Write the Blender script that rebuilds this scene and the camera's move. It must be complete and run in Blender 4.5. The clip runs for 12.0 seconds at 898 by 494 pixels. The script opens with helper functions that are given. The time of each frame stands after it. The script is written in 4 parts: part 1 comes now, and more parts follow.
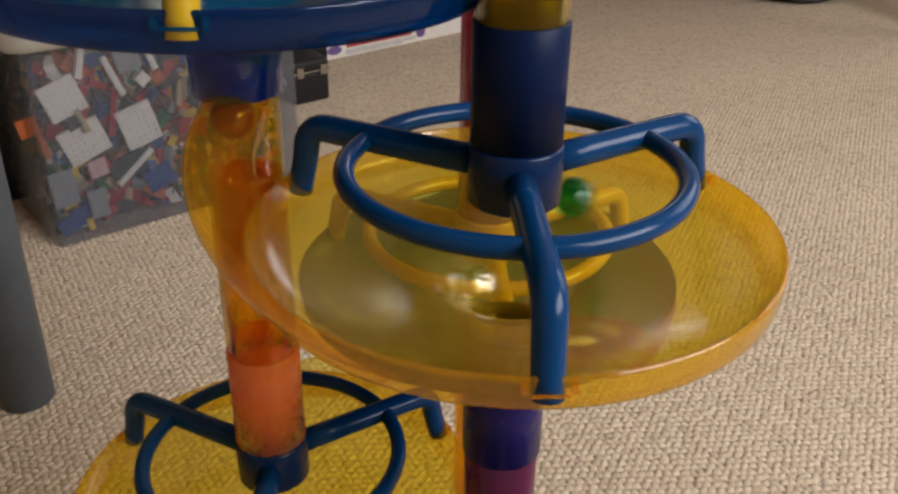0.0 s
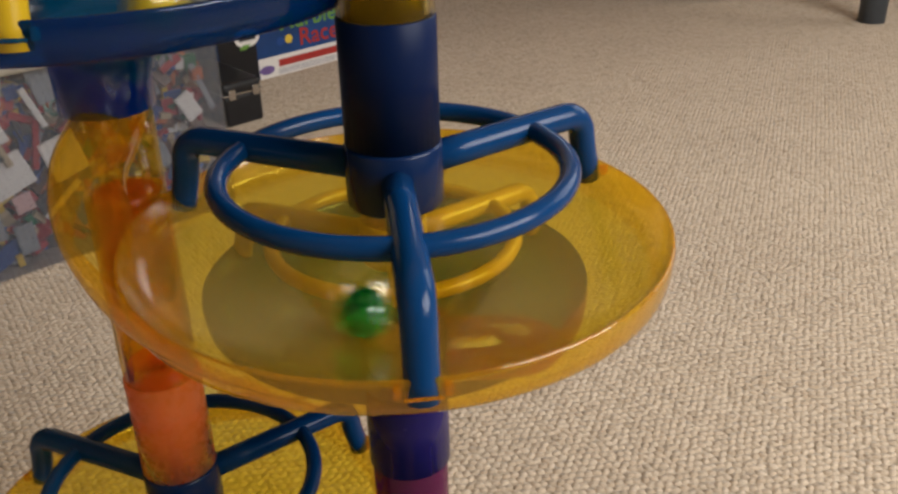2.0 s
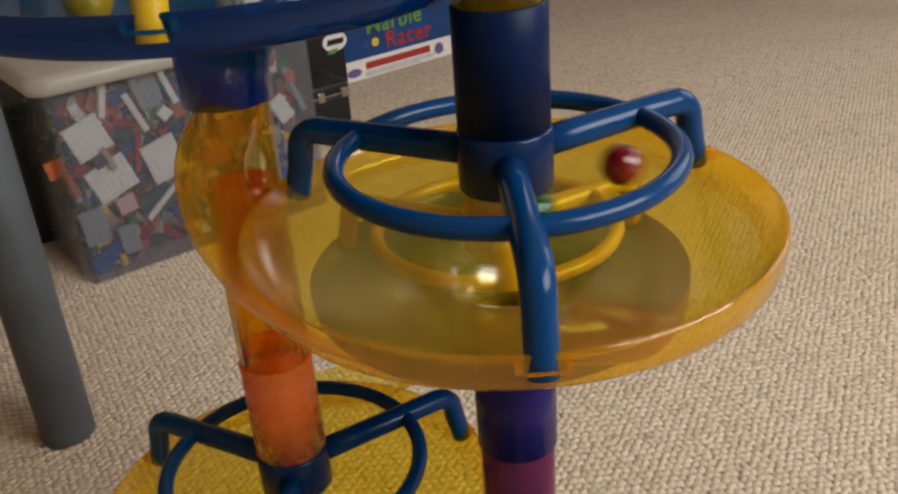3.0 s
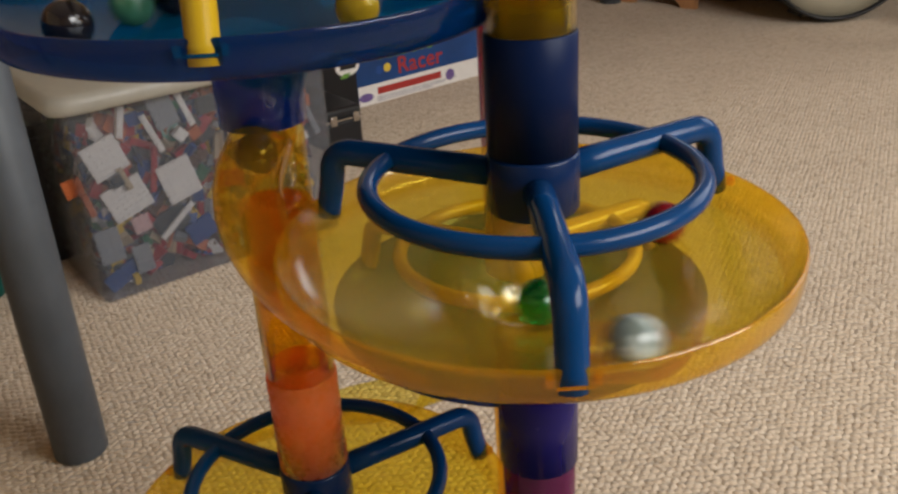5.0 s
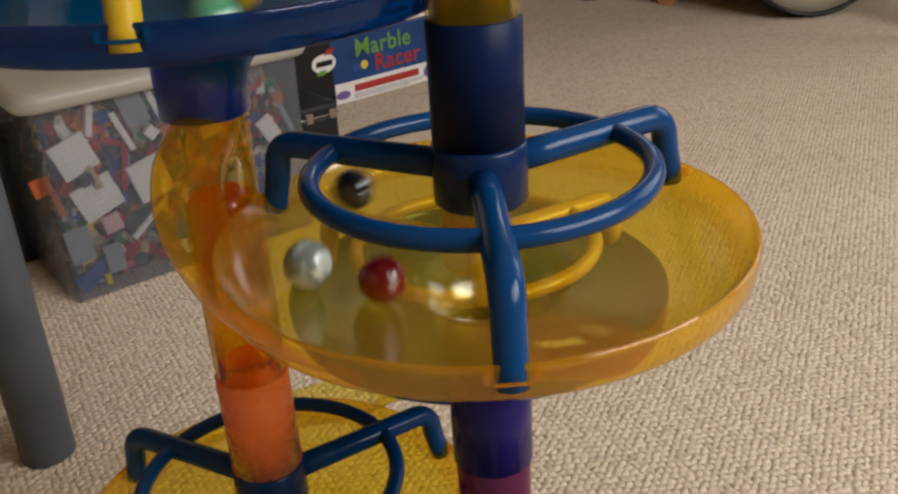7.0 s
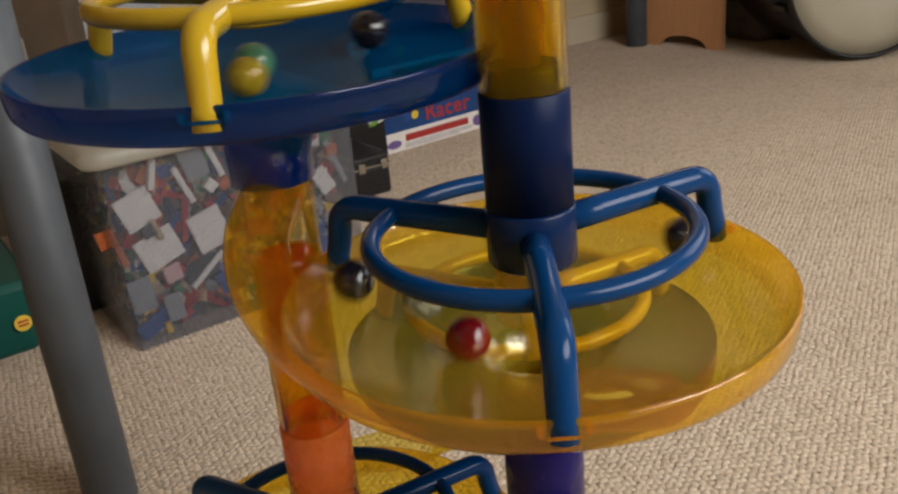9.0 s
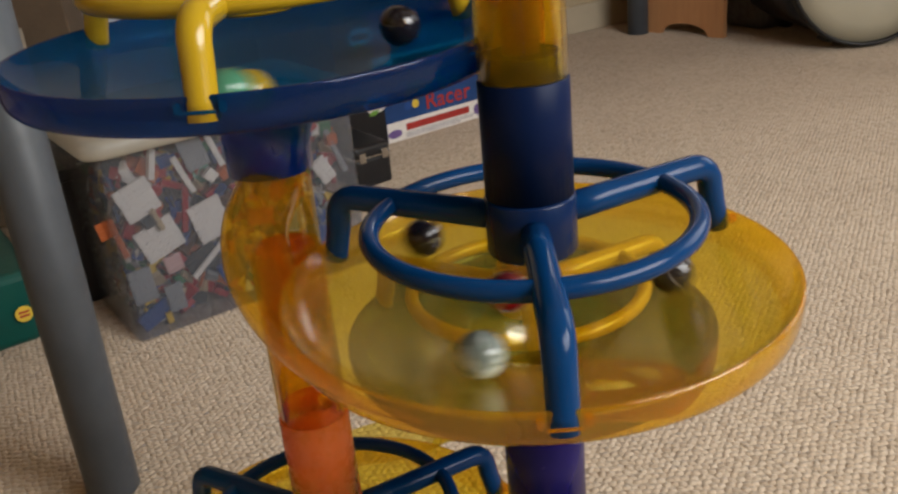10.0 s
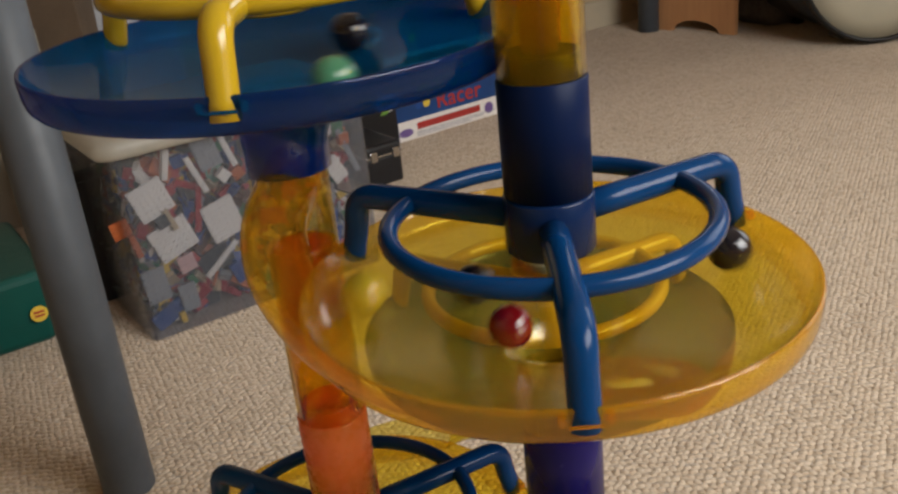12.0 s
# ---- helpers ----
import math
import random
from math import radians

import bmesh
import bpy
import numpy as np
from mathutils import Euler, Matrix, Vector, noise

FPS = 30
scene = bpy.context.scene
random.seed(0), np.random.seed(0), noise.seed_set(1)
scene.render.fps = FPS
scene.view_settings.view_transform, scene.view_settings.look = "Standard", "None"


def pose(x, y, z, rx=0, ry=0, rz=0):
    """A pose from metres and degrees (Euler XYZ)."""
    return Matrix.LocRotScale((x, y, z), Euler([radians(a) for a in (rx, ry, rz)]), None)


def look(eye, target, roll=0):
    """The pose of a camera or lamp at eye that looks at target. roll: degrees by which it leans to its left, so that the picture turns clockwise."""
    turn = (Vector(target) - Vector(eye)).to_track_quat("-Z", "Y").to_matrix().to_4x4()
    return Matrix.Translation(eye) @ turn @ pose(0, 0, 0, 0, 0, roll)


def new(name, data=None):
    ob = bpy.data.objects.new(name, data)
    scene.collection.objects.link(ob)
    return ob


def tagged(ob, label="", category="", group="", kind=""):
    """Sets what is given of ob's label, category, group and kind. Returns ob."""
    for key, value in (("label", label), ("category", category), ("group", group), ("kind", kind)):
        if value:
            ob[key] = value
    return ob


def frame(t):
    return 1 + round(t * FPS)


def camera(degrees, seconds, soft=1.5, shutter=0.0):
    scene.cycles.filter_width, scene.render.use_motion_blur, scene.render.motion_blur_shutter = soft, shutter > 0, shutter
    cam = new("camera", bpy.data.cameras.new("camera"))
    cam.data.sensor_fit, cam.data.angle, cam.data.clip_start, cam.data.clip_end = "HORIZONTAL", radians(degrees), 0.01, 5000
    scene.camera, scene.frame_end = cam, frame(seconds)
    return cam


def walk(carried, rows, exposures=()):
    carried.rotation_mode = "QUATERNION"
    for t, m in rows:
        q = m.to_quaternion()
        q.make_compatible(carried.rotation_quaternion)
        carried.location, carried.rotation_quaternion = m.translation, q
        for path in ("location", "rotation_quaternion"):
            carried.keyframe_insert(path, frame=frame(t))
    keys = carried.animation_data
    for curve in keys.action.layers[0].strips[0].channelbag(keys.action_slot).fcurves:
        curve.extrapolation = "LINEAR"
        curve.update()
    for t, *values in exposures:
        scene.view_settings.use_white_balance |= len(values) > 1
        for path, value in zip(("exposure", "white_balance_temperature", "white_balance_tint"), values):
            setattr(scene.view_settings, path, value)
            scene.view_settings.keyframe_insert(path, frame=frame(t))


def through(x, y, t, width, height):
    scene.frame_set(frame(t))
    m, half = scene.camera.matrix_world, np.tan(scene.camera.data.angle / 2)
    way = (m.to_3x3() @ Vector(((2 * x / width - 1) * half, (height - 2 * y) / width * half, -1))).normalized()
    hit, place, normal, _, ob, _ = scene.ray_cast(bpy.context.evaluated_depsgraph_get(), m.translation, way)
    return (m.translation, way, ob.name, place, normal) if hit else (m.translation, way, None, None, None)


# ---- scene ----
cam = camera(51.6, 12.0, soft=2.5, shutter=0.5)
PATH = [
    (0, (-0.0365, -0.2774, 0.5721), (0.0614, 1.4839, -0.3705), 0.85),
    (0.5, (-0.0300, -0.2749, 0.5753), (0.0712, 1.4772, -0.3838), 0.14),
    (1, (-0.0266, -0.2770, 0.5741), (0.1091, 1.4428, -0.4377), 1.27),
    (1.5, (-0.0273, -0.2795, 0.5710), (0.1255, 1.4719, -0.3825), 1.86),
    (2, (-0.0125, -0.2735, 0.5651), (0.1767, 1.4932, -0.3531), -1.60),
    (2.5, (-0.0144, -0.2816, 0.5653), (0.0331, 1.5066, -0.3290), -3.10),
    (2.7, (-0.0199, -0.2800, 0.5625), (0.0089, 1.5030, -0.3431), -3.97),
    (4.3, (-0.0268, -0.2848, 0.5628), (-0.0414, 1.5144, -0.3105), -4.71),
    (4.5, (-0.0281, -0.2898, 0.5672), (-0.0913, 1.5160, -0.2902), -5.86),
    (5, (-0.0310, -0.2893, 0.5656), (-0.0217, 1.5183, -0.2904), -3.69),
    (5.5, (-0.0258, -0.2863, 0.5616), (0.0238, 1.5231, -0.2891), -2.70),
    (6, (-0.0207, -0.2827, 0.5592), (0.0493, 1.5226, -0.2987), -2.66),
    (6.5, (-0.0183, -0.2825, 0.5594), (0.0351, 1.5212, -0.3031), -3.29),
    (8.3, (-0.0181, -0.2862, 0.5661), (0.0001, 1.5450, -0.2380), -4.29),
    (8.5, (-0.0189, -0.2959, 0.5718), (-0.0602, 1.5543, -0.1866), -5.04),
    (9, (-0.0194, -0.2960, 0.5713), (-0.0771, 1.5503, -0.1954), -5.34),
    (9.5, (-0.0189, -0.2941, 0.5709), (-0.0715, 1.5462, -0.2104), -5.29),
    (10, (-0.0187, -0.2937, 0.5706), (-0.0815, 1.5435, -0.2172), -5.58),
    (10.5, (-0.0202, -0.2946, 0.5703), (-0.0969, 1.5420, -0.2178), -5.80),
    (11, (-0.0208, -0.2948, 0.5707), (-0.0962, 1.5427, -0.2155), -5.81),
    (11.5, (-0.0208, -0.2949, 0.5712), (-0.0984, 1.5421, -0.2158), -5.90),
    (12, (-0.0216, -0.2947, 0.5712), (-0.1063, 1.5415, -0.2170), -6.07),
]
walk(cam, [(t, look(eye, target, roll)) for t, eye, target, roll in PATH])

# ---- light ----
H = 0.4525                                   # height of the middle dish's support arms over the carpet
U, V = Vector((0.8192, 0.5736, 0)), Vector((-0.5736, 0.8192, 0))   # the room's axes
world = bpy.data.worlds.new("world")
scene.world = world
world.use_nodes = True
_n = world.node_tree.nodes
_sky = _n.new("ShaderNodeTexSky")
_sky.sky_type = "NISHITA"
_sky.sun_disc = False
_sky.sun_elevation, _sky.sun_rotation = radians(35), radians(100)
world.node_tree.links.new(_sky.outputs[0], _n["Background"].inputs[0])
_n["Background"].inputs[1].default_value = 0.1


def uv(u, v, z=0.0):
    p = U * u + V * v
    return Vector((p.x, p.y, z))


def window_light(name, u, v, z, tu, tv, tz, w, h, watts, colour):
    d = bpy.data.lights.new(name, "AREA")
    d.shape, d.size, d.size_y, d.energy, d.color = "RECTANGLE", w, h, watts, colour
    ob = new(name, d)
    ob.matrix_world = look(uv(u, v, z), uv(tu, tv, tz))
    return ob


DAY = (1.0, 0.99, 0.955)
window_light("window_light", 2.72, -0.1, 1.45, 0.0, -0.4, 0.3, 1.6, 1.1, 13.0, DAY)
window_light("window_light", 0.75, -1.42, 1.30, 0.40, -0.40, 0.15, 1.5, 0.9, 51, DAY)
window_light("window_light", 2.30, 1.93, 1.15, 1.0, 0.0, 0.45, 0.8, 0.5, 3.5, (0.93, 0.97, 1.0))
scene.view_settings.exposure = 0.07

# ---- materials ----


def mat(name):
    m = bpy.data.materials.new(name)
    m.use_nodes = True
    nt = m.node_tree
    return m, nt, nt.nodes["Principled BSDF"], nt.nodes["Material Output"]


def noise_tex(nt, scale, detail=4.0, rough=0.55, coord="Object"):
    tc = nt.nodes.new("ShaderNodeTexCoord")
    n = nt.nodes.new("ShaderNodeTexNoise")
    n.inputs["Scale"].default_value = scale
    n.inputs["Detail"].default_value = detail
    n.inputs["Roughness"].default_value = rough
    nt.links.new(tc.outputs[coord], n.inputs["Vector"])
    return n


def ramp(nt, src, stops):
    r = nt.nodes.new("ShaderNodeValToRGB")
    el = r.color_ramp.elements
    while len(el) < len(stops):
        el.new(0.5)
    for e, (p, c) in zip(el, stops):
        e.position, e.color = p, (*c, 1)
    nt.links.new(src, r.inputs[0])
    return r


def bump(nt, src, bsdf, strength, dist):
    b = nt.nodes.new("ShaderNodeBump")
    b.inputs["Strength"].default_value, b.inputs["Distance"].default_value = strength, dist
    nt.links.new(src, b.inputs["Height"])
    nt.links.new(b.outputs[0], bsdf.inputs["Normal"])
    return b


def solid(name, col, rough=0.35, metal=0.0, vary=0.12, scale=60.0, bumps=0.0, coat=0.0):
    m, nt, b, out = mat(name)
    n = noise_tex(nt, scale)
    lo = tuple(max(0, c * (1 - vary)) for c in col)
    hi = tuple(min(1, c * (1 + vary)) for c in col)
    r = ramp(nt, n.outputs["Fac"], [(0.3, lo), (0.7, hi)])
    nt.links.new(r.outputs[0], b.inputs["Base Color"])
    n2 = noise_tex(nt, scale * 7, 3)
    rr = ramp(nt, n2.outputs["Fac"], [(0.3, (rough * 0.92,) * 3), (0.75, (min(1, rough * 1.1),) * 3)])
    nt.links.new(rr.outputs[0], b.inputs["Roughness"])
    b.inputs["Metallic"].default_value = metal
    b.inputs["Coat Weight"].default_value = coat
    if bumps:
        bump(nt, n2.outputs["Fac"], b, 0.4, bumps)
    return m


def clear(name, tint, body, body_share=0.3, rough=0.08, gloss=1.0):
    """Tinted see-through plastic: tint passes, a share scatters as body colour, gloss by Fresnel."""
    m, nt, b, out = mat(name)
    nt.nodes.remove(b)
    N, L = nt.nodes.new, nt.links.new
    tr = N("ShaderNodeBsdfTransparent")
    tr.inputs[0].default_value = (*tint, 1)
    df, tl = N("ShaderNodeBsdfDiffuse"), N("ShaderNodeBsdfTranslucent")
    n = noise_tex(nt, 90, 3)
    r = ramp(nt, n.outputs["Fac"], [(0.25, tuple(c * 0.9 for c in body)), (0.75, body)])
    L(r.outputs[0], df.inputs[0]), L(r.outputs[0], tl.inputs[0])
    mb = N("ShaderNodeMixShader")
    mb.inputs[0].default_value = 0.6
    L(df.outputs[0], mb.inputs[1]), L(tl.outputs[0], mb.inputs[2])
    mx = N("ShaderNodeMixShader")
    mx.inputs[0].default_value = body_share
    L(tr.outputs[0], mx.inputs[1]), L(mb.outputs[0], mx.inputs[2])
    gl = N("ShaderNodeBsdfGlossy")
    n3 = noise_tex(nt, 220, 3)
    rr = ramp(nt, n3.outputs["Fac"], [(0.3, (rough * 0.7,) * 3), (0.8, (rough * 1.5,) * 3)])
    L(rr.outputs[0], gl.inputs["Roughness"])
    fr = N("ShaderNodeLayerWeight")
    fr.inputs[0].default_value = 0.5
    pw, mu = N("ShaderNodeMath"), N("ShaderNodeMath")
    pw.operation, mu.operation = "POWER", "MULTIPLY_ADD"
    pw.inputs[1].default_value = 4.0
    mu.inputs[1].default_value, mu.inputs[2].default_value = 0.7 * gloss, 0.04 * gloss
    L(fr.outputs["Facing"], pw.inputs[0]), L(pw.outputs[0], mu.inputs[0])
    mg = N("ShaderNodeMixShader")
    L(mu.outputs[0], mg.inputs[0]), L(mx.outputs[0], mg.inputs[1]), L(gl.outputs[0], mg.inputs[2])
    L(mg.outputs[0], out.inputs[0])
    return m


def carpet_material():
    m, nt, b, out = mat("carpet")
    n = noise_tex(nt, 3.0, 4)
    fine = noise_tex(nt, 240, 3, 0.7)
    tc = nt.nodes.new("ShaderNodeTexCoord")
    vo = nt.nodes.new("ShaderNodeTexVoronoi")
    vo.inputs["Scale"].default_value = 165
    nt.links.new(tc.outputs["Object"], vo.inputs["Vector"])
    fleck = ramp(nt, fine.outputs["Fac"], [(0.30, (0.24, 0.180, 0.122)), (0.45, (0.40, 0.312, 0.220)), (0.70, (0.50, 0.402, 0.300))])
    big = ramp(nt, n.outputs["Fac"], [(0.3, (0.88, 0.87, 0.86)), (0.7, (1, 1, 1))])
    mx = nt.nodes.new("ShaderNodeMix")
    mx.data_type, mx.blend_type = "RGBA", "MULTIPLY"
    mx.inputs["Factor"].default_value = 1
    nt.links.new(fleck.outputs[0], mx.inputs["A"]), nt.links.new(big.outputs[0], mx.inputs["B"])
    nt.links.new(mx.outputs["Result"], b.inputs["Base Color"])
    b.inputs["Roughness"].default_value = 0.95
    b.inputs["Sheen Weight"].default_value = 0.3
    inv = nt.nodes.new("ShaderNodeMath")
    inv.operation = "SUBTRACT"
    inv.inputs[0].default_value = 1
    nt.links.new(vo.outputs["Distance"], inv.inputs[1])
    bump(nt, inv.outputs[0], b, 0.8, 0.004)
    return m


def yarn_material():
    m, nt, b, out = mat("carpet_yarn")
    geo = nt.nodes.new("ShaderNodeNewGeometry")
    fine = noise_tex(nt, 420, 3, 0.7)
    big = noise_tex(nt, 5, 4)
    yarn = ramp(nt, geo.outputs["Random Per Island"], [(0.0, (0.44, 0.345, 0.25)), (0.15, (0.50, 0.395, 0.29)), (0.4, (0.545, 0.435, 0.325)), (1.0, (0.60, 0.49, 0.375))])
    fib = ramp(nt, fine.outputs["Fac"], [(0.3, (0.86, 0.85, 0.83)), (0.7, (1, 1, 1))])
    lay = ramp(nt, big.outputs["Fac"], [(0.3, (0.90, 0.89, 0.88)), (0.7, (1, 1, 1))])
    col = yarn.outputs[0]
    for other in (fib, lay):
        mx = nt.nodes.new("ShaderNodeMix")
        mx.data_type, mx.blend_type = "RGBA", "MULTIPLY"
        mx.inputs["Factor"].default_value = 1
        nt.links.new(col, mx.inputs["A"]), nt.links.new(other.outputs[0], mx.inputs["B"])
        col = mx.outputs["Result"]
    nt.links.new(col, b.inputs["Base Color"])
    b.inputs["Roughness"].default_value = 0.95
    b.inputs["Sheen Weight"].default_value = 0.2
    bump(nt, fine.outputs["Fac"], b, 0.3, 0.0006)
    return m


CARPET_YARN = yarn_material()
CARPET = carpet_material()
YELLOW = clear("yellow_clear_plastic", (1.0, 0.90, 0.28), (1.0, 0.68, 0.05), 0.15, 0.17, 1.5)
PIPE = clear("pale_yellow_clear_plastic", (1.0, 0.80, 0.22), (1.0, 0.50, 0.035), 0.09, 0.06)
AMBER = clear("amber_clear_plastic", (1.0, 0.78, 0.18), (1.0, 0.52, 0.035), 0.14, 0.07, 1.2)
EDGE = clear("amber_thick_plastic", (1.0, 0.85, 0.19), (1.0, 0.46, 0.02), 0.25, 0.06, 1.3)
TUBEY = clear("yellow_tube_plastic", (1.0, 0.87, 0.26), (0.92, 0.56, 0.03), 0.09, 0.06)
BROWNC = clear("brown_clear_plastic", (0.80, 0.62, 0.42), (0.45, 0.20, 0.05), 0.22, 0.15)
ORANGE = clear("orange_clear_plastic", (1.0, 0.55, 0.24), (1.0, 0.36, 0.10), 0.80, 0.28)
BLUEC = clear("blue_clear_plastic", (0.04, 0.38, 0.62), (0.007, 0.20, 0.46), 0.36, 0.06, 0.5)
BLUER = clear("blue_thick_plastic", (0.02, 0.15, 0.46), (0.003, 0.085, 0.32), 0.26, 0.07, 0.7)
BLUEK = clear("deep_blue_clear_plastic", (0.10, 0.36, 0.90), (0.006, 0.09, 0.62), 0.42, 0.1)
PURPLE = clear("purple_clear_plastic", (0.52, 0.03, 0.38), (0.25, 0.003, 0.15), 0.45, 0.08)
INDIGO = solid("indigo_plastic", (0.009, 0.006, 0.080), 0.25, vary=0.3, scale=25)
ORANGEC = clear("pale_orange_clear_plastic", (1.0, 0.60, 0.26), (1.0, 0.36, 0.08), 0.28, 0.2)
MAGENTA = clear("magenta_clear_plastic", (0.75, 0.06, 0.32), (0.40, 0.006, 0.12), 0.40, 0.08)
BLUE = solid("blue_plastic", (0.002, 0.032, 0.112), 0.18, vary=0.05)
NAVY = solid("navy_plastic", (0.0015, 0.008, 0.040), 0.40, vary=0.06)
SUN = solid("yellow_plastic", (0.40, 0.255, 0.010), 0.2, vary=0.06)
for shiny in (BLUE, NAVY, INDIGO):
    shiny.node_tree.nodes["Principled BSDF"].inputs["Specular IOR Level"].default_value = 0.17
DEEPB = solid("deep_blue_plastic", (0.002, 0.013, 0.055), 0.25, vary=0.05)
DEEPB.node_tree.nodes["Principled BSDF"].inputs["Specular IOR Level"].default_value = 0.2
NAVY.node_tree.nodes["Principled BSDF"].inputs["Specular IOR Level"].default_value = 0.11
WALLP = solid("cream_wall_paint", (0.56, 0.45, 0.29), 0.8, vary=0.05, scale=5, bumps=0.0004)
TRIMP = solid("white_trim_paint", (0.60, 0.51, 0.37), 0.45, vary=0.05, scale=12)
CEIL = solid("white_ceiling_paint", (0.62, 0.60, 0.56), 0.9, vary=0.03, scale=4)
STEEL = solid("grey_painted_steel", (0.062, 0.071, 0.084), 0.5, vary=0.14, scale=18, bumps=0.0003)
BLACK = solid("black_plastic", (0.012, 0.012, 0.014), 0.35, vary=0.2)
CHROME = solid("chrome", (0.75, 0.75, 0.75), 0.15, 1.0, vary=0.05)
CARD = solid("brown_cardboard", (0.105, 0.07, 0.043), 0.85, vary=0.12, scale=25)
TEAL = solid("teal_plastic", (0.0, 0.075, 0.062), 0.4, vary=0.12, scale=10)
LIDW = clear("frosted_white_lid", (0.8, 0.8, 0.76), (0.75, 0.72, 0.64), 0.75, 0.45)
BOXC = clear("clear_box_plastic", (0.90, 0.90, 0.92), (0.40, 0.45, 0.52), 0.14, 0.22)
WHITEP = solid("white_card", (0.74, 0.70, 0.66), 0.4, vary=0.04)
CREAMHEAD = solid("cream_drum_skin", (0.41, 0.37, 0.275), 0.5, vary=0.05, scale=8)


def wood_material():
    m, nt, b, out = mat("beech_wood")
    tc = nt.nodes.new("ShaderNodeTexCoord")
    mp = nt.nodes.new("ShaderNodeMapping")
    mp.inputs["Scale"].default_value = (25, 25, 3)
    n = nt.nodes.new("ShaderNodeTexNoise")
    n.inputs["Scale"].default_value, n.inputs["Detail"].default_value = 3.0, 6
    nt.links.new(tc.outputs["Object"], mp.inputs[0]), nt.links.new(mp.outputs[0], n.inputs["Vector"])
    r = ramp(nt, n.outputs["Fac"], [(0.25, (0.55, 0.27, 0.12)), (0.75, (0.62, 0.325, 0.15))])
    nt.links.new(r.outputs[0], b.inputs["Base Color"])
    b.inputs["Roughness"].default_value = 0.45
    return m


WOOD = wood_material()

# ---- mesh helpers ----


def mesh_of(verts, faces, name="mesh", smooth=True):
    me = bpy.data.meshes.new(name)
    me.from_pydata([tuple(v) for v in verts], [], faces)
    if smooth:
        me.polygons.foreach_set("use_smooth", [True] * len(me.polygons))
    me.update()
    bm = bmesh.new()
    bm.from_mesh(me)
    bmesh.ops.recalc_face_normals(bm, faces=bm.faces[:])
    bm.to_mesh(me)
    bm.free()
    return me


def part(name, me, material, parent=None, label="", m=None):
    if isinstance(me, bmesh.types.BMesh):
        bm, me = me, bpy.data.meshes.new(name)
        bm.to_mesh(me)
        bm.free()
    if not me.materials:
        me.materials.append(material)
    ob = new(name, me)
    ob.parent = parent
    if m is not None:
        ob.matrix_basis = m
    if label:
        ob["label"] = label
    return ob


def bevel_mod(ob, w, seg=2):
    b = ob.modifiers.new("bevel", "BEVEL")
    b.width, b.segments, b.limit_method = w, seg, "ANGLE"
    return ob


def lathe(profile, seg=64, closed=True, a0=0.0, a1=2 * math.pi):
    n, full = len(profile), abs(a1 - a0 - 2 * math.pi) < 1e-6
    rows = seg if full else seg + 1
    verts = [(r * math.cos(a0 + (a1 - a0) * i / seg), r * math.sin(a0 + (a1 - a0) * i / seg), z) for i in range(rows) for r, z in profile]
    faces = []
    for i in range(seg):
        j = (i + 1) % rows
        for k in range(n if closed else n - 1):
            l = (k + 1) % n
            faces.append((i * n + k, j * n + k, j * n + l, i * n + l))
    return mesh_of(verts, faces)


def smooth_path(pts, step=6):
    pts = [Vector(p) for p in pts]
    out = []
    for i in range(len(pts) - 1):
        p0, p1, p2, p3 = pts[max(i - 1, 0)], pts[i], pts[i + 1], pts[min(i + 2, len(pts) - 1)]
        for k in range(step):
            t = k / step
            out.append(0.5 * ((2 * p1) + (p2 - p0) * t + (2 * p0 - 5 * p1 + 4 * p2 - p3) * t * t + (3 * p1 - p0 - 3 * p2 + p3) * t ** 3))
    return out + [pts[-1]]


def sweep(path, radius, seg=14, loop=False, caps=True):
    path = [Vector(p) for p in path]
    n = len(path)
    verts, faces, side = [], [], None
    for i, p in enumerate(path):
        d = (path[(i + 1) % n] - path[i - 1]) if loop or 0 < i < n - 1 else (path[1] - path[0] if i == 0 else path[-1] - path[-2])
        d.normalize()
        if side is None:
            side = d.cross(Vector((0, 0, 1)))
            if side.length < 0.1:
                side = d.cross(Vector((1, 0, 0)))
        side = (side - d * side.dot(d)).normalized()
        up = side.cross(d)
        r = radius(i / (n - 1)) if callable(radius) else radius
        verts += [p + (side * math.cos(2 * math.pi * k / seg) + up * math.sin(2 * math.pi * k / seg)) * r for k in range(seg)]
    for i in range(n if loop else n - 1):
        j = (i + 1) % n
        faces += [(i * seg + k, i * seg + (k + 1) % seg, j * seg + (k + 1) % seg, j * seg + k) for k in range(seg)]
    if caps and not loop:
        faces += [tuple(range(seg - 1, -1, -1)), tuple((n - 1) * seg + k for k in range(seg))]
    return mesh_of(verts, faces)


def box_mesh(sx, sy, sz, cx=0.0, cy=0.0, cz=0.0):
    """A box sx by sy by sz about (cx, cy), standing on cz."""
    v = [(cx + sx * (i - 0.5), cy + sy * (j - 0.5), cz + sz * k) for k in (0, 1) for j in (0, 1) for i in (0, 1)]
    f = [(0, 2, 3, 1), (4, 5, 7, 6), (0, 1, 5, 4), (2, 6, 7, 3), (0, 4, 6, 2), (1, 3, 7, 5)]
    return mesh_of(v, f, smooth=False)


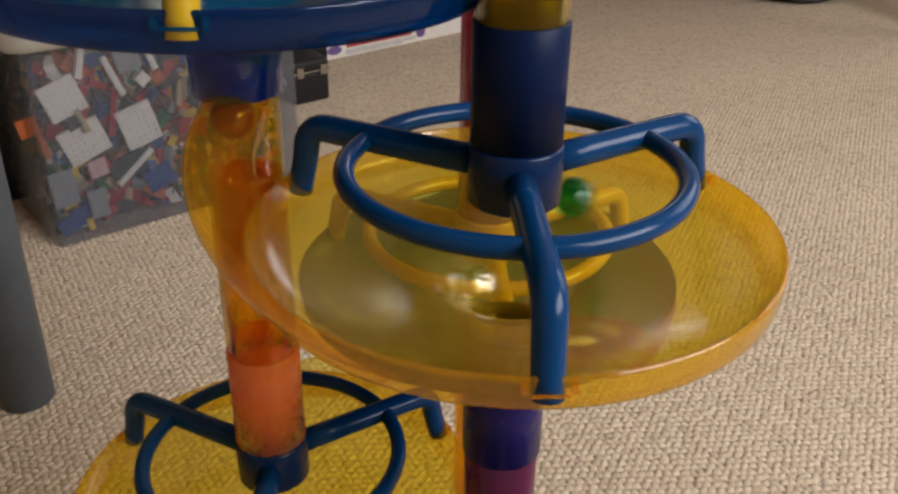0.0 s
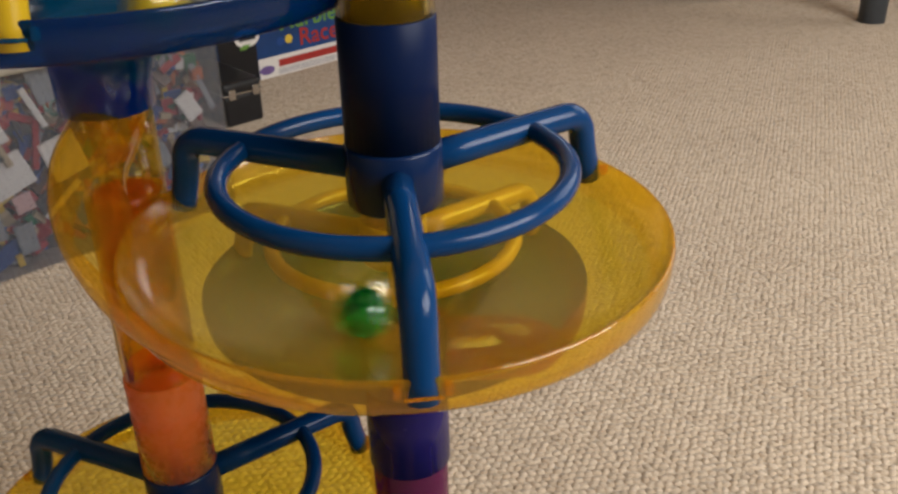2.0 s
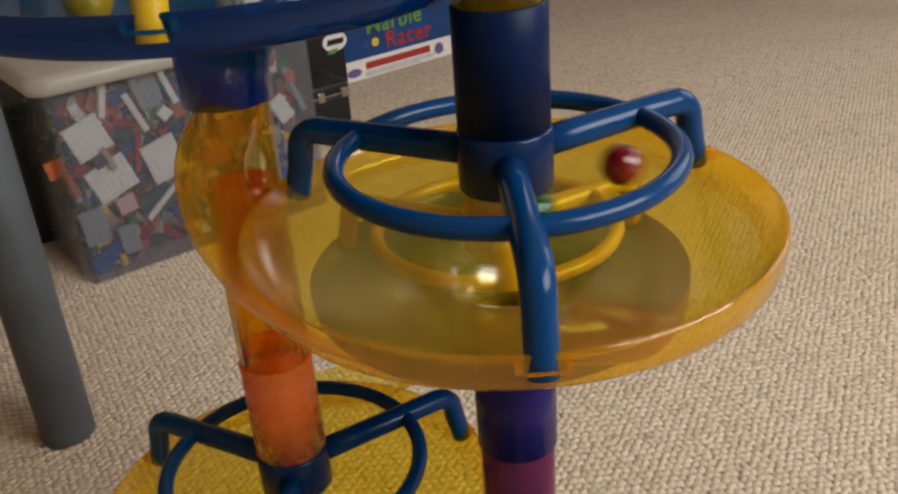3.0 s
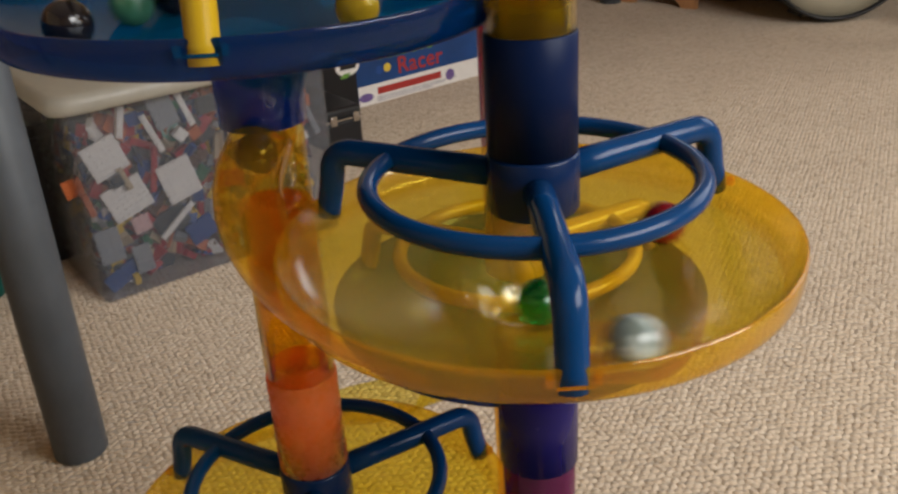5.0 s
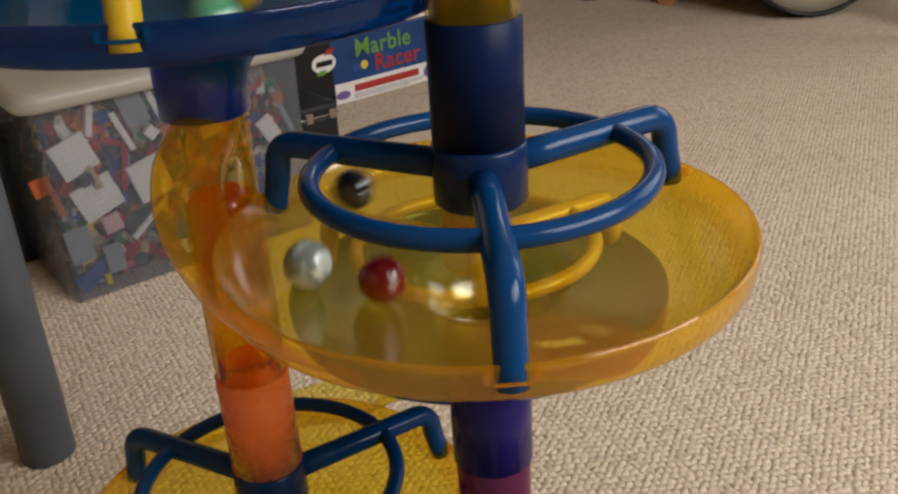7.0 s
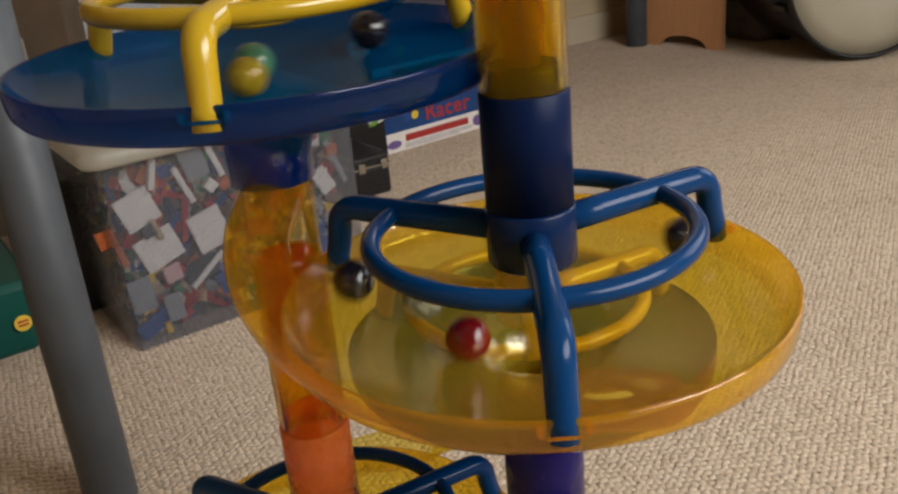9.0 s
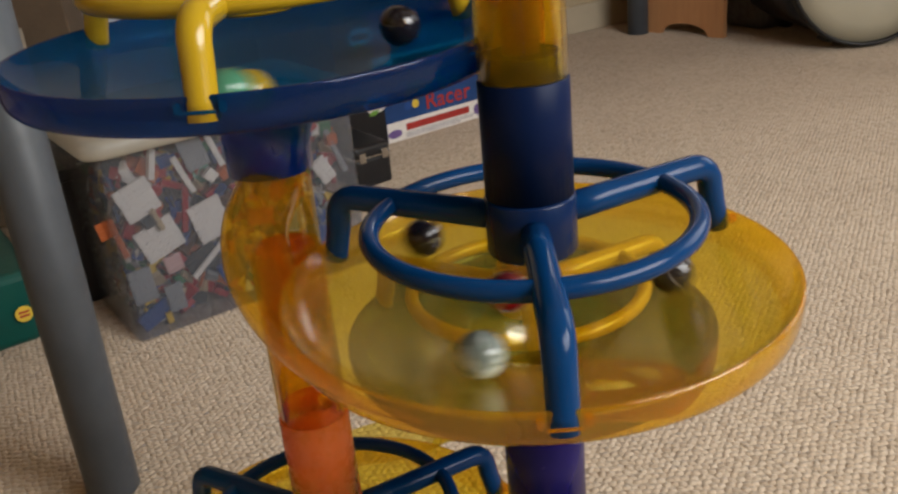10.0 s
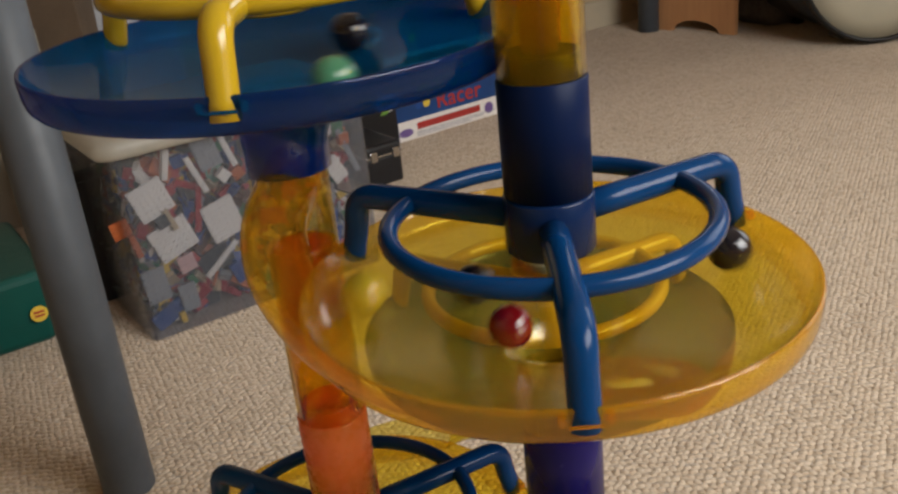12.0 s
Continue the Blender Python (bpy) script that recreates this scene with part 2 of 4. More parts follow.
def tube_mesh(r, z0, z1, wall=0.0013, seg=40):
    return lathe([(r, z0), (r, z1 - 0.0006), (r - 0.0005, z1), (r - wall, z1), (r - wall, z0)], seg)


def thing(name, label, category, m=None, group="", kind=""):
    ob = new(name)
    ob.empty_display_size = 0.05
    if m is not None:
        ob.matrix_basis = m
    return tagged(ob, label, category, group, kind)


def frame_uv(u, v, z=0.0, turn=0.0):
    """A pose on the room's axes: local x along U, local y along V."""
    p = uv(u, v, z)
    return pose(p.x, p.y, p.z, 0, 0, 35 + turn)


def frame_at(x, y, z=0.0, rz=35.4):
    return pose(x, y, z, 0, 0, rz)


# ---- room ----
def structure(name, me, material, label, m=None):
    return tagged(part(name, me, material, None, "", m), label, name.split("_")[0], kind="structure")


RU0, RU1, RV0, RV1, RH = -1.7, 2.8, -1.5, 1.985, 2.3
CU, CV, WU, WV = (RU0 + RU1) / 2, (RV0 + RV1) / 2, RU1 - RU0, RV1 - RV0


def wall_with_window(name, length, along_u, at, w0, w1, z0, z1):
    """A wall with one opening between w0 and w1 along it, z0 and z1 in height."""
    ob = tagged(new(name), "cream painted wall with a window opening", "wall", kind="structure")
    for n, a0, a1, b0, b1 in (("wall_panel", at[0], w0, 0, RH), ("wall_panel", w1, at[1], 0, RH), ("wall_panel", w0, w1, 0, z0), ("wall_panel", w0, w1, z1, RH)):
        c, l = (a0 + a1) / 2, a1 - a0
        me = box_mesh(l, 0.12, b1 - b0) if along_u else box_mesh(0.12, l, b1 - b0)
        part(n, me, WALLP, ob, "", frame_uv(c, length, b0) if along_u else frame_uv(length, c, b0))
    return ob


floor = structure("floor", box_mesh(WU + 0.3, WV + 0.3, 0.1, 0, 0, -0.1), CARPET, "beige looped berber carpet on the room's floor", frame_uv(CU, CV))
structure("ceiling", box_mesh(WU + 0.3, WV + 0.3, 0.1), CEIL, "plain white painted ceiling", frame_uv(CU, CV, RH))
structure("wall_west", box_mesh(0.12, WV, RH), WALLP, "plain cream painted wall", frame_uv(RU0 - 0.06, CV))


wall_with_window("wall_east", RU1 + 0.06, False, (RV0, RV1), -0.95, 0.75, 0.85, 2.05)
wall_with_window("wall_north", RV1 + 0.06, True, (RU0, RU1), 1.90, 2.70, 0.83, 1.27)
wall_with_window("wall_south", RV0 - 0.06, True, (RU0, RU1), -0.05, 1.55, 0.72, 1.74)
bevel_mod(structure("baseboard", box_mesh(WU, 0.018, 0.085), TRIMP, "cream painted baseboard along the wall", frame_uv(CU, RV1 - 0.009)), 0.004)


def carpet_loops(x0, x1, y0, y1, pitch):
    """Small rounded yarn loops, in slightly wandering rows, over the stretch of carpet nearest to the toy."""
    g = np.random.default_rng(3)
    nx, ny = int((x1 - x0) / pitch), int((y1 - y0) / pitch)
    ix, iy = np.meshgrid(np.arange(nx), np.arange(ny))
    cx = x0 + (ix + 0.5 * (iy % 2)) * pitch + g.normal(0, 0.10 * pitch, ix.shape)
    cy = y0 + iy * pitch + g.normal(0, 0.10 * pitch, ix.shape)
    cx, cy, par = cx.ravel(), cy.ravel(), ((ix + iy) % 2).ravel()
    keep = (np.abs(cx - 0.05 - 0.10 * cy) < 0.70 + 0.30 * cy) & (V.x * cx + V.y * cy < RV1 - 0.02) & (U.x * cx + U.y * cy < RU1 - 0.02) & (U.x * cx + U.y * cy > RU0 + 0.02)
    cx, cy, par = cx[keep], cy[keep], par[keep]
    n, k = len(cx), 6
    a = np.arange(k) * 2 * math.pi / k
    rad = pitch * g.uniform(0.51, 0.62, n)
    top = g.uniform(0.0013, 0.0021, n)
    turn, long = np.where(par, 0.35, -0.15) + g.normal(0, 0.3, n), 1.3
    v = np.zeros((n, 2 * k + 1, 3))
    for ring, (f, h) in enumerate(((1.0, -0.0005), (0.72, 0.75))):
        px, py = np.cos(a)[None] * long * f * rad[:, None], np.sin(a)[None] * f * rad[:, None] / long * 1.1
        v[:, ring * k:(ring + 1) * k, 0] = cx[:, None] + px * np.cos(turn)[:, None] - py * np.sin(turn)[:, None]
        v[:, ring * k:(ring + 1) * k, 1] = cy[:, None] + px * np.sin(turn)[:, None] + py * np.cos(turn)[:, None]
        v[:, ring * k:(ring + 1) * k, 2] = (h * top if ring else np.full(n, h))[:, None]
    v[:, 2 * k] = np.stack([cx, cy, top], 1)
    f = [(i, (i + 1) % k, k + (i + 1) % k, k + i) for i in range(k)]
    tri = []
    for q in f:
        tri += [(q[0], q[1], q[2]), (q[0], q[2], q[3])]
    tri += [(k + i, k + (i + 1) % k, 2 * k) for i in range(k)]
    tri = (np.array(tri)[None] + (np.arange(n) * (2 * k + 1))[:, None, None]).reshape(-1, 3)
    me = bpy.data.meshes.new("carpet_loops")
    me.vertices.add(n * (2 * k + 1)), me.loops.add(len(tri) * 3), me.polygons.add(len(tri))
    me.vertices.foreach_set("co", v.ravel())
    me.loops.foreach_set("vertex_index", tri.ravel().astype(np.int32))
    me.polygons.foreach_set("loop_start", np.arange(len(tri), dtype=np.int32) * 3)
    me.polygons.foreach_set("use_smooth", np.ones(len(tri), dtype=bool))
    me.update(calc_edges=True)
    return me


tagged(part("carpet_loops", carpet_loops(-1.6, 1.9, -0.10, 2.75, 0.0077), CARPET_YARN, None, "", pose(0, 0, 0)), "beige and cream wool loops of the carpet", "carpet", kind="stuff")


# ---- marble run ----
A, B, C = (0.0, 0.0), (-0.0952, 0.0454), (0.003, 0.108)
run = thing("marble_run", "tall plastic marble run of clear coloured dishes and tubes on carpet", "toy")

DISH = [(0.0874, -0.0194), (0.0864, -0.0211), (0.0848, -0.0232), (0.0824, -0.0255), (0.0790, -0.0277), (0.0740, -0.0297), (0.0640, -0.0325), (0.0500, -0.0362), (0.0340, -0.0402), (0.0270, -0.0421), (0.0225, -0.0440), (0.0190, -0.0464), (0.0162, -0.0492), (0.0140, -0.0524), (0.0124, -0.0560), (0.0114, -0.0600), (0.0110, -0.0660),
        (0.0124, -0.0660), (0.0128, -0.0605), (0.0138, -0.0568), (0.0154, -0.0535), (0.0176, -0.0504), (0.0204, -0.0478), (0.0240, -0.0456), (0.0500, -0.0382), (0.0700, -0.0330), (0.0780, -0.0318), (0.0820, -0.0316)]
RIM = [(0.0874, -0.0194), (0.0879, -0.0190), (0.0885, -0.0191), (0.0888, -0.0198), (0.0888, -0.0215), (0.0885, -0.0262), (0.0878, -0.0292), (0.0864, -0.0309), (0.0845, -0.0316), (0.0820, -0.0316)]
DISH_ME = lathe(DISH, 180, False)
RIM_ME = lathe(RIM, 180, False)
RING_ME = sweep([(0.0555 * math.cos(2 * math.pi * i / 72), 0.0555 * math.sin(2 * math.pi * i / 72), 0.0) for i in range(72)], 0.0035, 12, loop=True)
HUB_ME = lathe([(0.0156, -0.0100), (0.0156, 0.0085), (0.0150, 0.0095), (0.0130, 0.0095), (0.0130, -0.0110), (0.0148, -0.0110)], 48)
ARM_PATH = [(0.0125, 0, 0), (0.03, 0, 0), (0.055, 0, 0), (0.0735, 0, 0)] + [(0.0735 + 0.0090 * math.sin(a), 0, -0.0090 + 0.0090 * math.cos(a)) for a in (0.3, 0.6, 0.9, 1.2, 1.57)] + [(0.0836, 0, -0.0150), (0.0854, 0, -0.0215), (0.0864, 0, -0.0268)]
ARM_ME = sweep(ARM_PATH, lambda s: 0.0052 - 0.0005 * s, 16)
bmc = bmesh.new()
for sy in (-1, 1):
    bmesh.ops.create_cube(bmc, size=1, matrix=Matrix.Translation((0.0885, sy * 0.0064, -0.0222)) @ Matrix.Diagonal((0.0030, 0.0020, 0.0034, 1)))
bmesh.ops.create_cube(bmc, size=1, matrix=Matrix.Translation((0.0912, 0, -0.0230)) @ Matrix.Diagonal((0.0010, 0.0105, 0.0011, 1)))
bmesh.ops.bevel(bmc, geom=bmc.edges[:], offset=0.0004, segments=2, affect="EDGES")
CLIP_ME = bpy.data.meshes.new("clip")
bmc.to_mesh(CLIP_ME)
bmc.free()


def dish_set(axis, z, dish_mat, frame_mat, dish_label, frame_label, lean=(0.0, 0.0)):
    x, y = axis
    d = part("dish", DISH_ME.copy(), dish_mat, run, dish_label, pose(x, y, z, *lean, 0))
    part("rim", RIM_ME.copy(), EDGE if dish_mat is YELLOW else BLUER, d, "thick amber rim" if dish_mat is YELLOW else "thick deep blue rim")
    f = part("support_frame", RING_ME.copy(), frame_mat, run, frame_label, pose(x, y, z, *lean, 0))
    part("hub", HUB_ME.copy(), DEEPB if frame_mat is BLUE else frame_mat, f, "deep blue hub" if frame_mat is BLUE else "")
    for a in (30, 150, -90):
        part("arm", ARM_ME.copy(), frame_mat, f, "", pose(0, 0, 0, 0, 0, a))
        part("clip", CLIP_ME.copy(), EDGE if dish_mat is YELLOW else dish_mat, d, "", pose(0, 0, 0, 0, 0, a))
    return d, f


CHUTE = [(-0.0952, 0.0454, 0.0135), (-0.0958, 0.0400, 0.0060), (-0.0982, 0.0180, -0.0010), (-0.0950, 0.0, -0.0090), (-0.0862, -0.0170, -0.0170),
         (-0.0722, -0.0380, -0.0205), (-0.0540, -0.0570, -0.0220), (-0.0330, -0.0705, -0.0225)]


def chute_mesh():
    """A round pipe that opens into a trough and runs out along a dish's rim."""
    path = smooth_path(CHUTE, 8)
    n, seg, verts, faces = len(path), 28, [], []
    for i, p in enumerate(path):
        s = i / (n - 1)
        d = (path[min(i + 1, n - 1)] - path[max(i - 1, 0)]).normalized()
        outw = Vector((p.x, p.y, 0)).normalized() if s > 0.14 else Vector((-1, -0.2, 0)).normalized()
        outw = (outw - d * outw.dot(d)).normalized()
        up = d.cross(outw)
        if up.z < 0:
            up = -up
        k = min(max((s - 0.34) / 0.20, 0), 1)
        half = math.pi * (1 - k) + radians(78 - 58 * max(0, (s - 0.66) / 0.34)) * k
        r = 0.0134 - 0.0014 * min(1, s / 0.16) - 0.0024 * max(0, (s - 0.5) / 0.5)
        mid = radians(-35)
        for j in range(seg + 1):
            a = mid + half * (2 * j / seg - 1)
            verts.append(p + (outw * math.cos(a) + up * math.sin(a)) * r)
    for i in range(n - 1):
        faces += [(i * (seg + 1) + j, i * (seg + 1) + j + 1, (i + 1) * (seg + 1) + j + 1, (i + 1) * (seg + 1) + j) for j in range(seg)]
    return mesh_of(verts, faces)


CHUTE_ME = chute_mesh()


def chute(axis, z, turn, material, label):
    ob = part("chute", CHUTE_ME.copy(), material, run, label, pose(axis[0], axis[1], z, 0, 0, turn))
    return ob


def tube(axis, r, z0, z1, material, label=""):
    return part("tube", tube_mesh(r, 0, z1 - z0), material, run, label, pose(axis[0], axis[1], z0))


STEP = 0.0775
TOP = H + STEP + 0.0047                      # the highest dish, which sits a little askew on its column
BT = (-0.0912, 0.0436)
dish_set(A, H, YELLOW, BLUE, "clear yellow shallow funnel dish", "blue three-armed frame with ring")
dish_set(BT, TOP, BLUEC, SUN, "clear blue shallow funnel dish", "yellow three-armed frame with ring", (0.65, 0.54))
dish_set(C, H - STEP, BLUEC, SUN, "clear blue shallow funnel dish", "yellow three-armed frame with ring")
dish_set(B, H - 2 * STEP, YELLOW, BLUE, "clear yellow shallow funnel dish", "blue three-armed frame with ring")
dish_set(A, H - 3 * STEP, BLUEC, SUN, "clear blue shallow funnel dish", "yellow three-armed frame with ring")
chute(A, H, 0, AMBER, "clear amber curved chute")
chute(C, H - STEP, 120 - 4, MAGENTA, "clear magenta curved chute")
chute(B, H - 2 * STEP, 240, YELLOW, "clear yellow curved chute")
chute(B, TOP, 240, BLUEC, "clear blue curved chute")
# column under and over the middle dish
tube(A, 0.0150, H + 0.0097, H + 0.0490, NAVY, "dark navy tube")
tube(A, 0.0146, H + 0.0360, H + 0.2200, TUBEY, "clear yellow tube")
tube(A, 0.0132, H + 0.0300, H + 0.0570, NAVY, "dark navy inner collar")
tube(A, 0.0062, H + 0.0570, H + 0.1500, BROWNC, "brownish clear inner tube")
tube(A, 0.0150, H - 0.1150, H - 0.0780, INDIGO, "dark indigo collar")
tube(A, 0.0158, H - 0.0800, H - 0.0600, INDIGO, "dark indigo throat collar")
tube(A, 0.0140, H - 0.2380, H - 0.0850, PURPLE, "clear purple tube")
# column with the amber chute
tube(B, 0.0164, H + 0.0118, H + 0.0370, BLUEK, "deep blue clear collar")
part("sleeve", lathe([(0.0140, 0.0120), (0.0140, 0.0250)], 40, False), TUBEY, run, "clear yellow inner sleeve", pose(*B, H))
tube(B, 0.0145, H - 0.0985, H - 0.0200, PIPE, "clear yellow tube")
part("tube", lathe([(0.0145, -0.0200), (0.0145, 0.0078)], 24, False, radians(-50), radians(140)), PIPE, run, "clear yellow half tube behind the chute", pose(*B, H))
tube(B, 0.0150, H - 0.1450, H - 0.0987, ORANGE, "clear orange tube")
tube(B, 0.0122, H - 0.1050, H - 0.0930, ORANGE, "clear orange neck")
tube(B, 0.0118, H - 0.0640, H - 0.0200, ORANGEC, "clear orange inner tube")
# column at the back
tube(C, 0.0145, H - 0.0680, H + 0.1500, MAGENTA, "clear magenta tube")
tube(C, 0.0140, H - 0.3050, H - 0.1360, PIPE, "clear yellow tube")
tube(C, 0.0150, H - 0.1500, H - 0.1250, BLUEK, "deep blue clear collar")
tube(B, 0.0140, H - 0.4350, H - 0.2050, BLUEK, "deep blue clear tube")
tube(A, 0.0140, H - 0.4350, H - 0.2850, MAGENTA, "clear magenta tube")
tube(C, 0.0140, H - 0.4350, H - 0.3050, NAVY, "dark navy tube")
for ax in (A, B, C):
    part("base", lathe([(0.002, 0.0), (0.048, 0.0), (0.05, 0.003), (0.046, 0.010), (0.018, 0.018), (0.0155, 0.032), (0.0142, 0.032), (0.0142, 0.012), (0.002, 0.012)], 48), BLUE, run, "blue round foot", pose(*ax, 0))


# ---- storage box of toy bricks ----
BX, BY = -0.479, 0.796
box_w, box_d, box_h = 0.362, 0.25, 0.258
store = thing("storage_box", "clear plastic storage box full of toy bricks with white lid", "storage box", frame_at(BX, BY))


def open_box(w, d, h, t):
    """Thin-walled open box: front left corner at the origin, slightly narrower at the base."""
    k, verts, faces = 0.001, [], []
    rings = [(k, 0, 0), (0, h, 0), (t, h, 1), (k + t, t, 1)]
    for inset, z, _ in rings:
        r = 0.008
        for cx, cy, a0 in ((w - inset - r, d - inset - r, 0), (inset + r, d - inset - r, 90), (inset + r, inset + r, 180), (w - inset - r, inset + r, 270)):
            for s in range(6):
                a = radians(a0 + s * 18)
                verts.append((cx + r * math.cos(a), cy + r * math.sin(a), z))
    n = 24
    for q in range(3):
        faces += [(q * n + i, q * n + (i + 1) % n, (q + 1) * n + (i + 1) % n, (q + 1) * n + i) for i in range(n)]
    faces += [tuple(range(n - 1, -1, -1)), tuple(3 * n + i for i in range(n))]
    return mesh_of(verts, faces, smooth=False)


part("body", open_box(box_w, box_d, box_h, 0.002), BOXC, store, "clear scuffed plastic body")


def slab(w, d, h, r, seg=6):
    verts, faces = [], []
    for inset, z in ((0.004, 0), (0, 0.006), (0, h - 0.008), (0.005, h - 0.002), (0.012, h)):
        for cx, cy, a0 in ((w / 2 - r, d / 2 - r, 0), (-w / 2 + r, d / 2 - r, 90), (-w / 2 + r, -d / 2 + r, 180), (w / 2 - r, -d / 2 + r, 270)):
            for s in range(seg):
                a = radians(a0 + s * 90 / (seg - 1))
                verts.append((cx + (r - inset) * math.cos(a), cy + (r - inset) * math.sin(a), z))
    n = seg * 4
    for q in range(4):
        faces += [(q * n + i, q * n + (i + 1) % n, (q + 1) * n + (i + 1) % n, (q + 1) * n + i) for i in range(n)]
    faces += [tuple(range(n - 1, -1, -1)), tuple(4 * n + i for i in range(n))]
    return mesh_of(verts, faces)


part("lid", slab(box_w + 0.036, box_d + 0.036, 0.024, 0.03), LIDW, store, "frosted white lid", pose(box_w / 2, box_d / 2, box_h + 0.001))

NAVYCLOTH = solid("grey_cloth", (0.11, 0.10, 0.095), 0.9, vary=0.3, scale=40, bumps=0.001)
BRICK_COL = {"white": (0.76, 0.72, 0.66), "grey": (0.27, 0.28, 0.29), "dark": (0.05, 0.055, 0.06), "red": (0.36, 0.02, 0.03), "blue": (0.02, 0.07, 0.25), "orange": (0.44, 0.11, 0.03), "yellow": (0.65, 0.42, 0.04), "green": (0.02, 0.16, 0.07), "brown": (0.12, 0.06, 0.035), "pink": (0.62, 0.40, 0.38), "tan": (0.45, 0.35, 0.22)}
BRICK_MAT = {k: solid(k + "_brick_plastic", c, 0.3, vary=0.06) for k, c in BRICK_COL.items()}


def brick_mesh(nx, ny, h):
    """A toy brick nx by ny studs, lying in the local xz plane with its studs towards -y."""
    p = 0.008
    bm = bmesh.new()
    bmesh.ops.create_cube(bm, size=1, matrix=Matrix.Diagonal((nx * p - 0.0002, h, ny * p - 0.0002, 1)))
    for i in range(nx):
        for j in range(ny):
            bmesh.ops.create_cone(bm, cap_ends=True, segments=8, radius1=0.0024, radius2=0.0024, depth=0.0018, matrix=Matrix.Translation(((i - nx / 2 + 0.5) * p, -h / 2 - 0.0009, (j - ny / 2 + 0.5) * p)) @ pose(0, 0, 0, 90))
    return bm


# colour, along the front, height, studs across, studs up, lean, depth behind the front
PIECES = [("white", 0.045, 0.180, 6, 6, 18, 1), ("white", 0.062, 0.122, 7, 6, 18, 1), ("white", 0.130, 0.128, 6, 7, 14, 1), ("white", 0.070, 0.220, 1, 5, -14, 1), ("white", 0.107, 0.196, 1, 7, 20, 1),
          ("white", 0.150, 0.222, 1, 7, 18, 0), ("grey", 0.125, 0.222, 4, 6, 14, 2), ("grey", 0.028, 0.068, 4, 6, 4, 0), ("grey", 0.066, 0.038, 3, 5, 4, 0), ("red", 0.102, 0.150, 1, 8, -12, 2), ("red", 0.075, 0.082, 4, 2, 28, 2),
          ("dark", 0.112, 0.075, 6, 4, 20, 2), ("orange", 0.014, 0.128, 1, 4, 12, 0), ("orange", 0.004, 0.150, 3, 3, 10, 4), ("blue", 0.038, 0.020, 6, 3, 25, 2), ("yellow", 0.053, 0.012, 1, 2, 5, 1), ("blue", 0.150, 0.050, 5, 4, 20, 2),
          ("white", 0.118, 0.075, 8, 1, 38, 0), ("pink", 0.072, 0.085, 3, 3, 10, 0), ("white", 0.300, 0.150, 3, 5, 28, 1), ("grey", 0.322, 0.172, 1, 9, 20, 1), ("orange", 0.318, 0.190, 2, 2, 0, 2), ("white", 0.220, 0.170, 4, 2, 12, 1),
          ("red", 0.200, 0.110, 5, 3, -10, 2), ("grey", 0.250, 0.090, 4, 4, 15, 2), ("blue", 0.280, 0.060, 5, 3, -20, 2), ("orange", 0.158, 0.186, 2, 2, 25, 0), ("white", 0.140, 0.188, 2, 2, 40, 0), ("dark", 0.185, 0.215, 4, 3, 5, 3), ("brown", 0.200, 0.060, 5, 3, 12, 3), ("tan", 0.062, 0.150, 1, 4, 18, 0), ("dark", 0.052, 0.150, 2, 2, 18, 0)]
for col, a, z, nx, ny, lean, depth in PIECES:
    a, z = a * 1.06 - 0.004, z * 1.05
    ins = 0.012 * (1 - z / box_h)
    ob = part("toy_brick", brick_mesh(nx, ny, 0.0032 if nx * ny > 6 else 0.0096), BRICK_MAT[col], None, "", frame_at(BX, BY) @ pose(a, 0.010 + ins + depth * 0.0035, z, 0, -lean, 0))
    tagged(ob, col + " studded toy brick among others in the clear box", "toy brick", "toy bricks in the box")

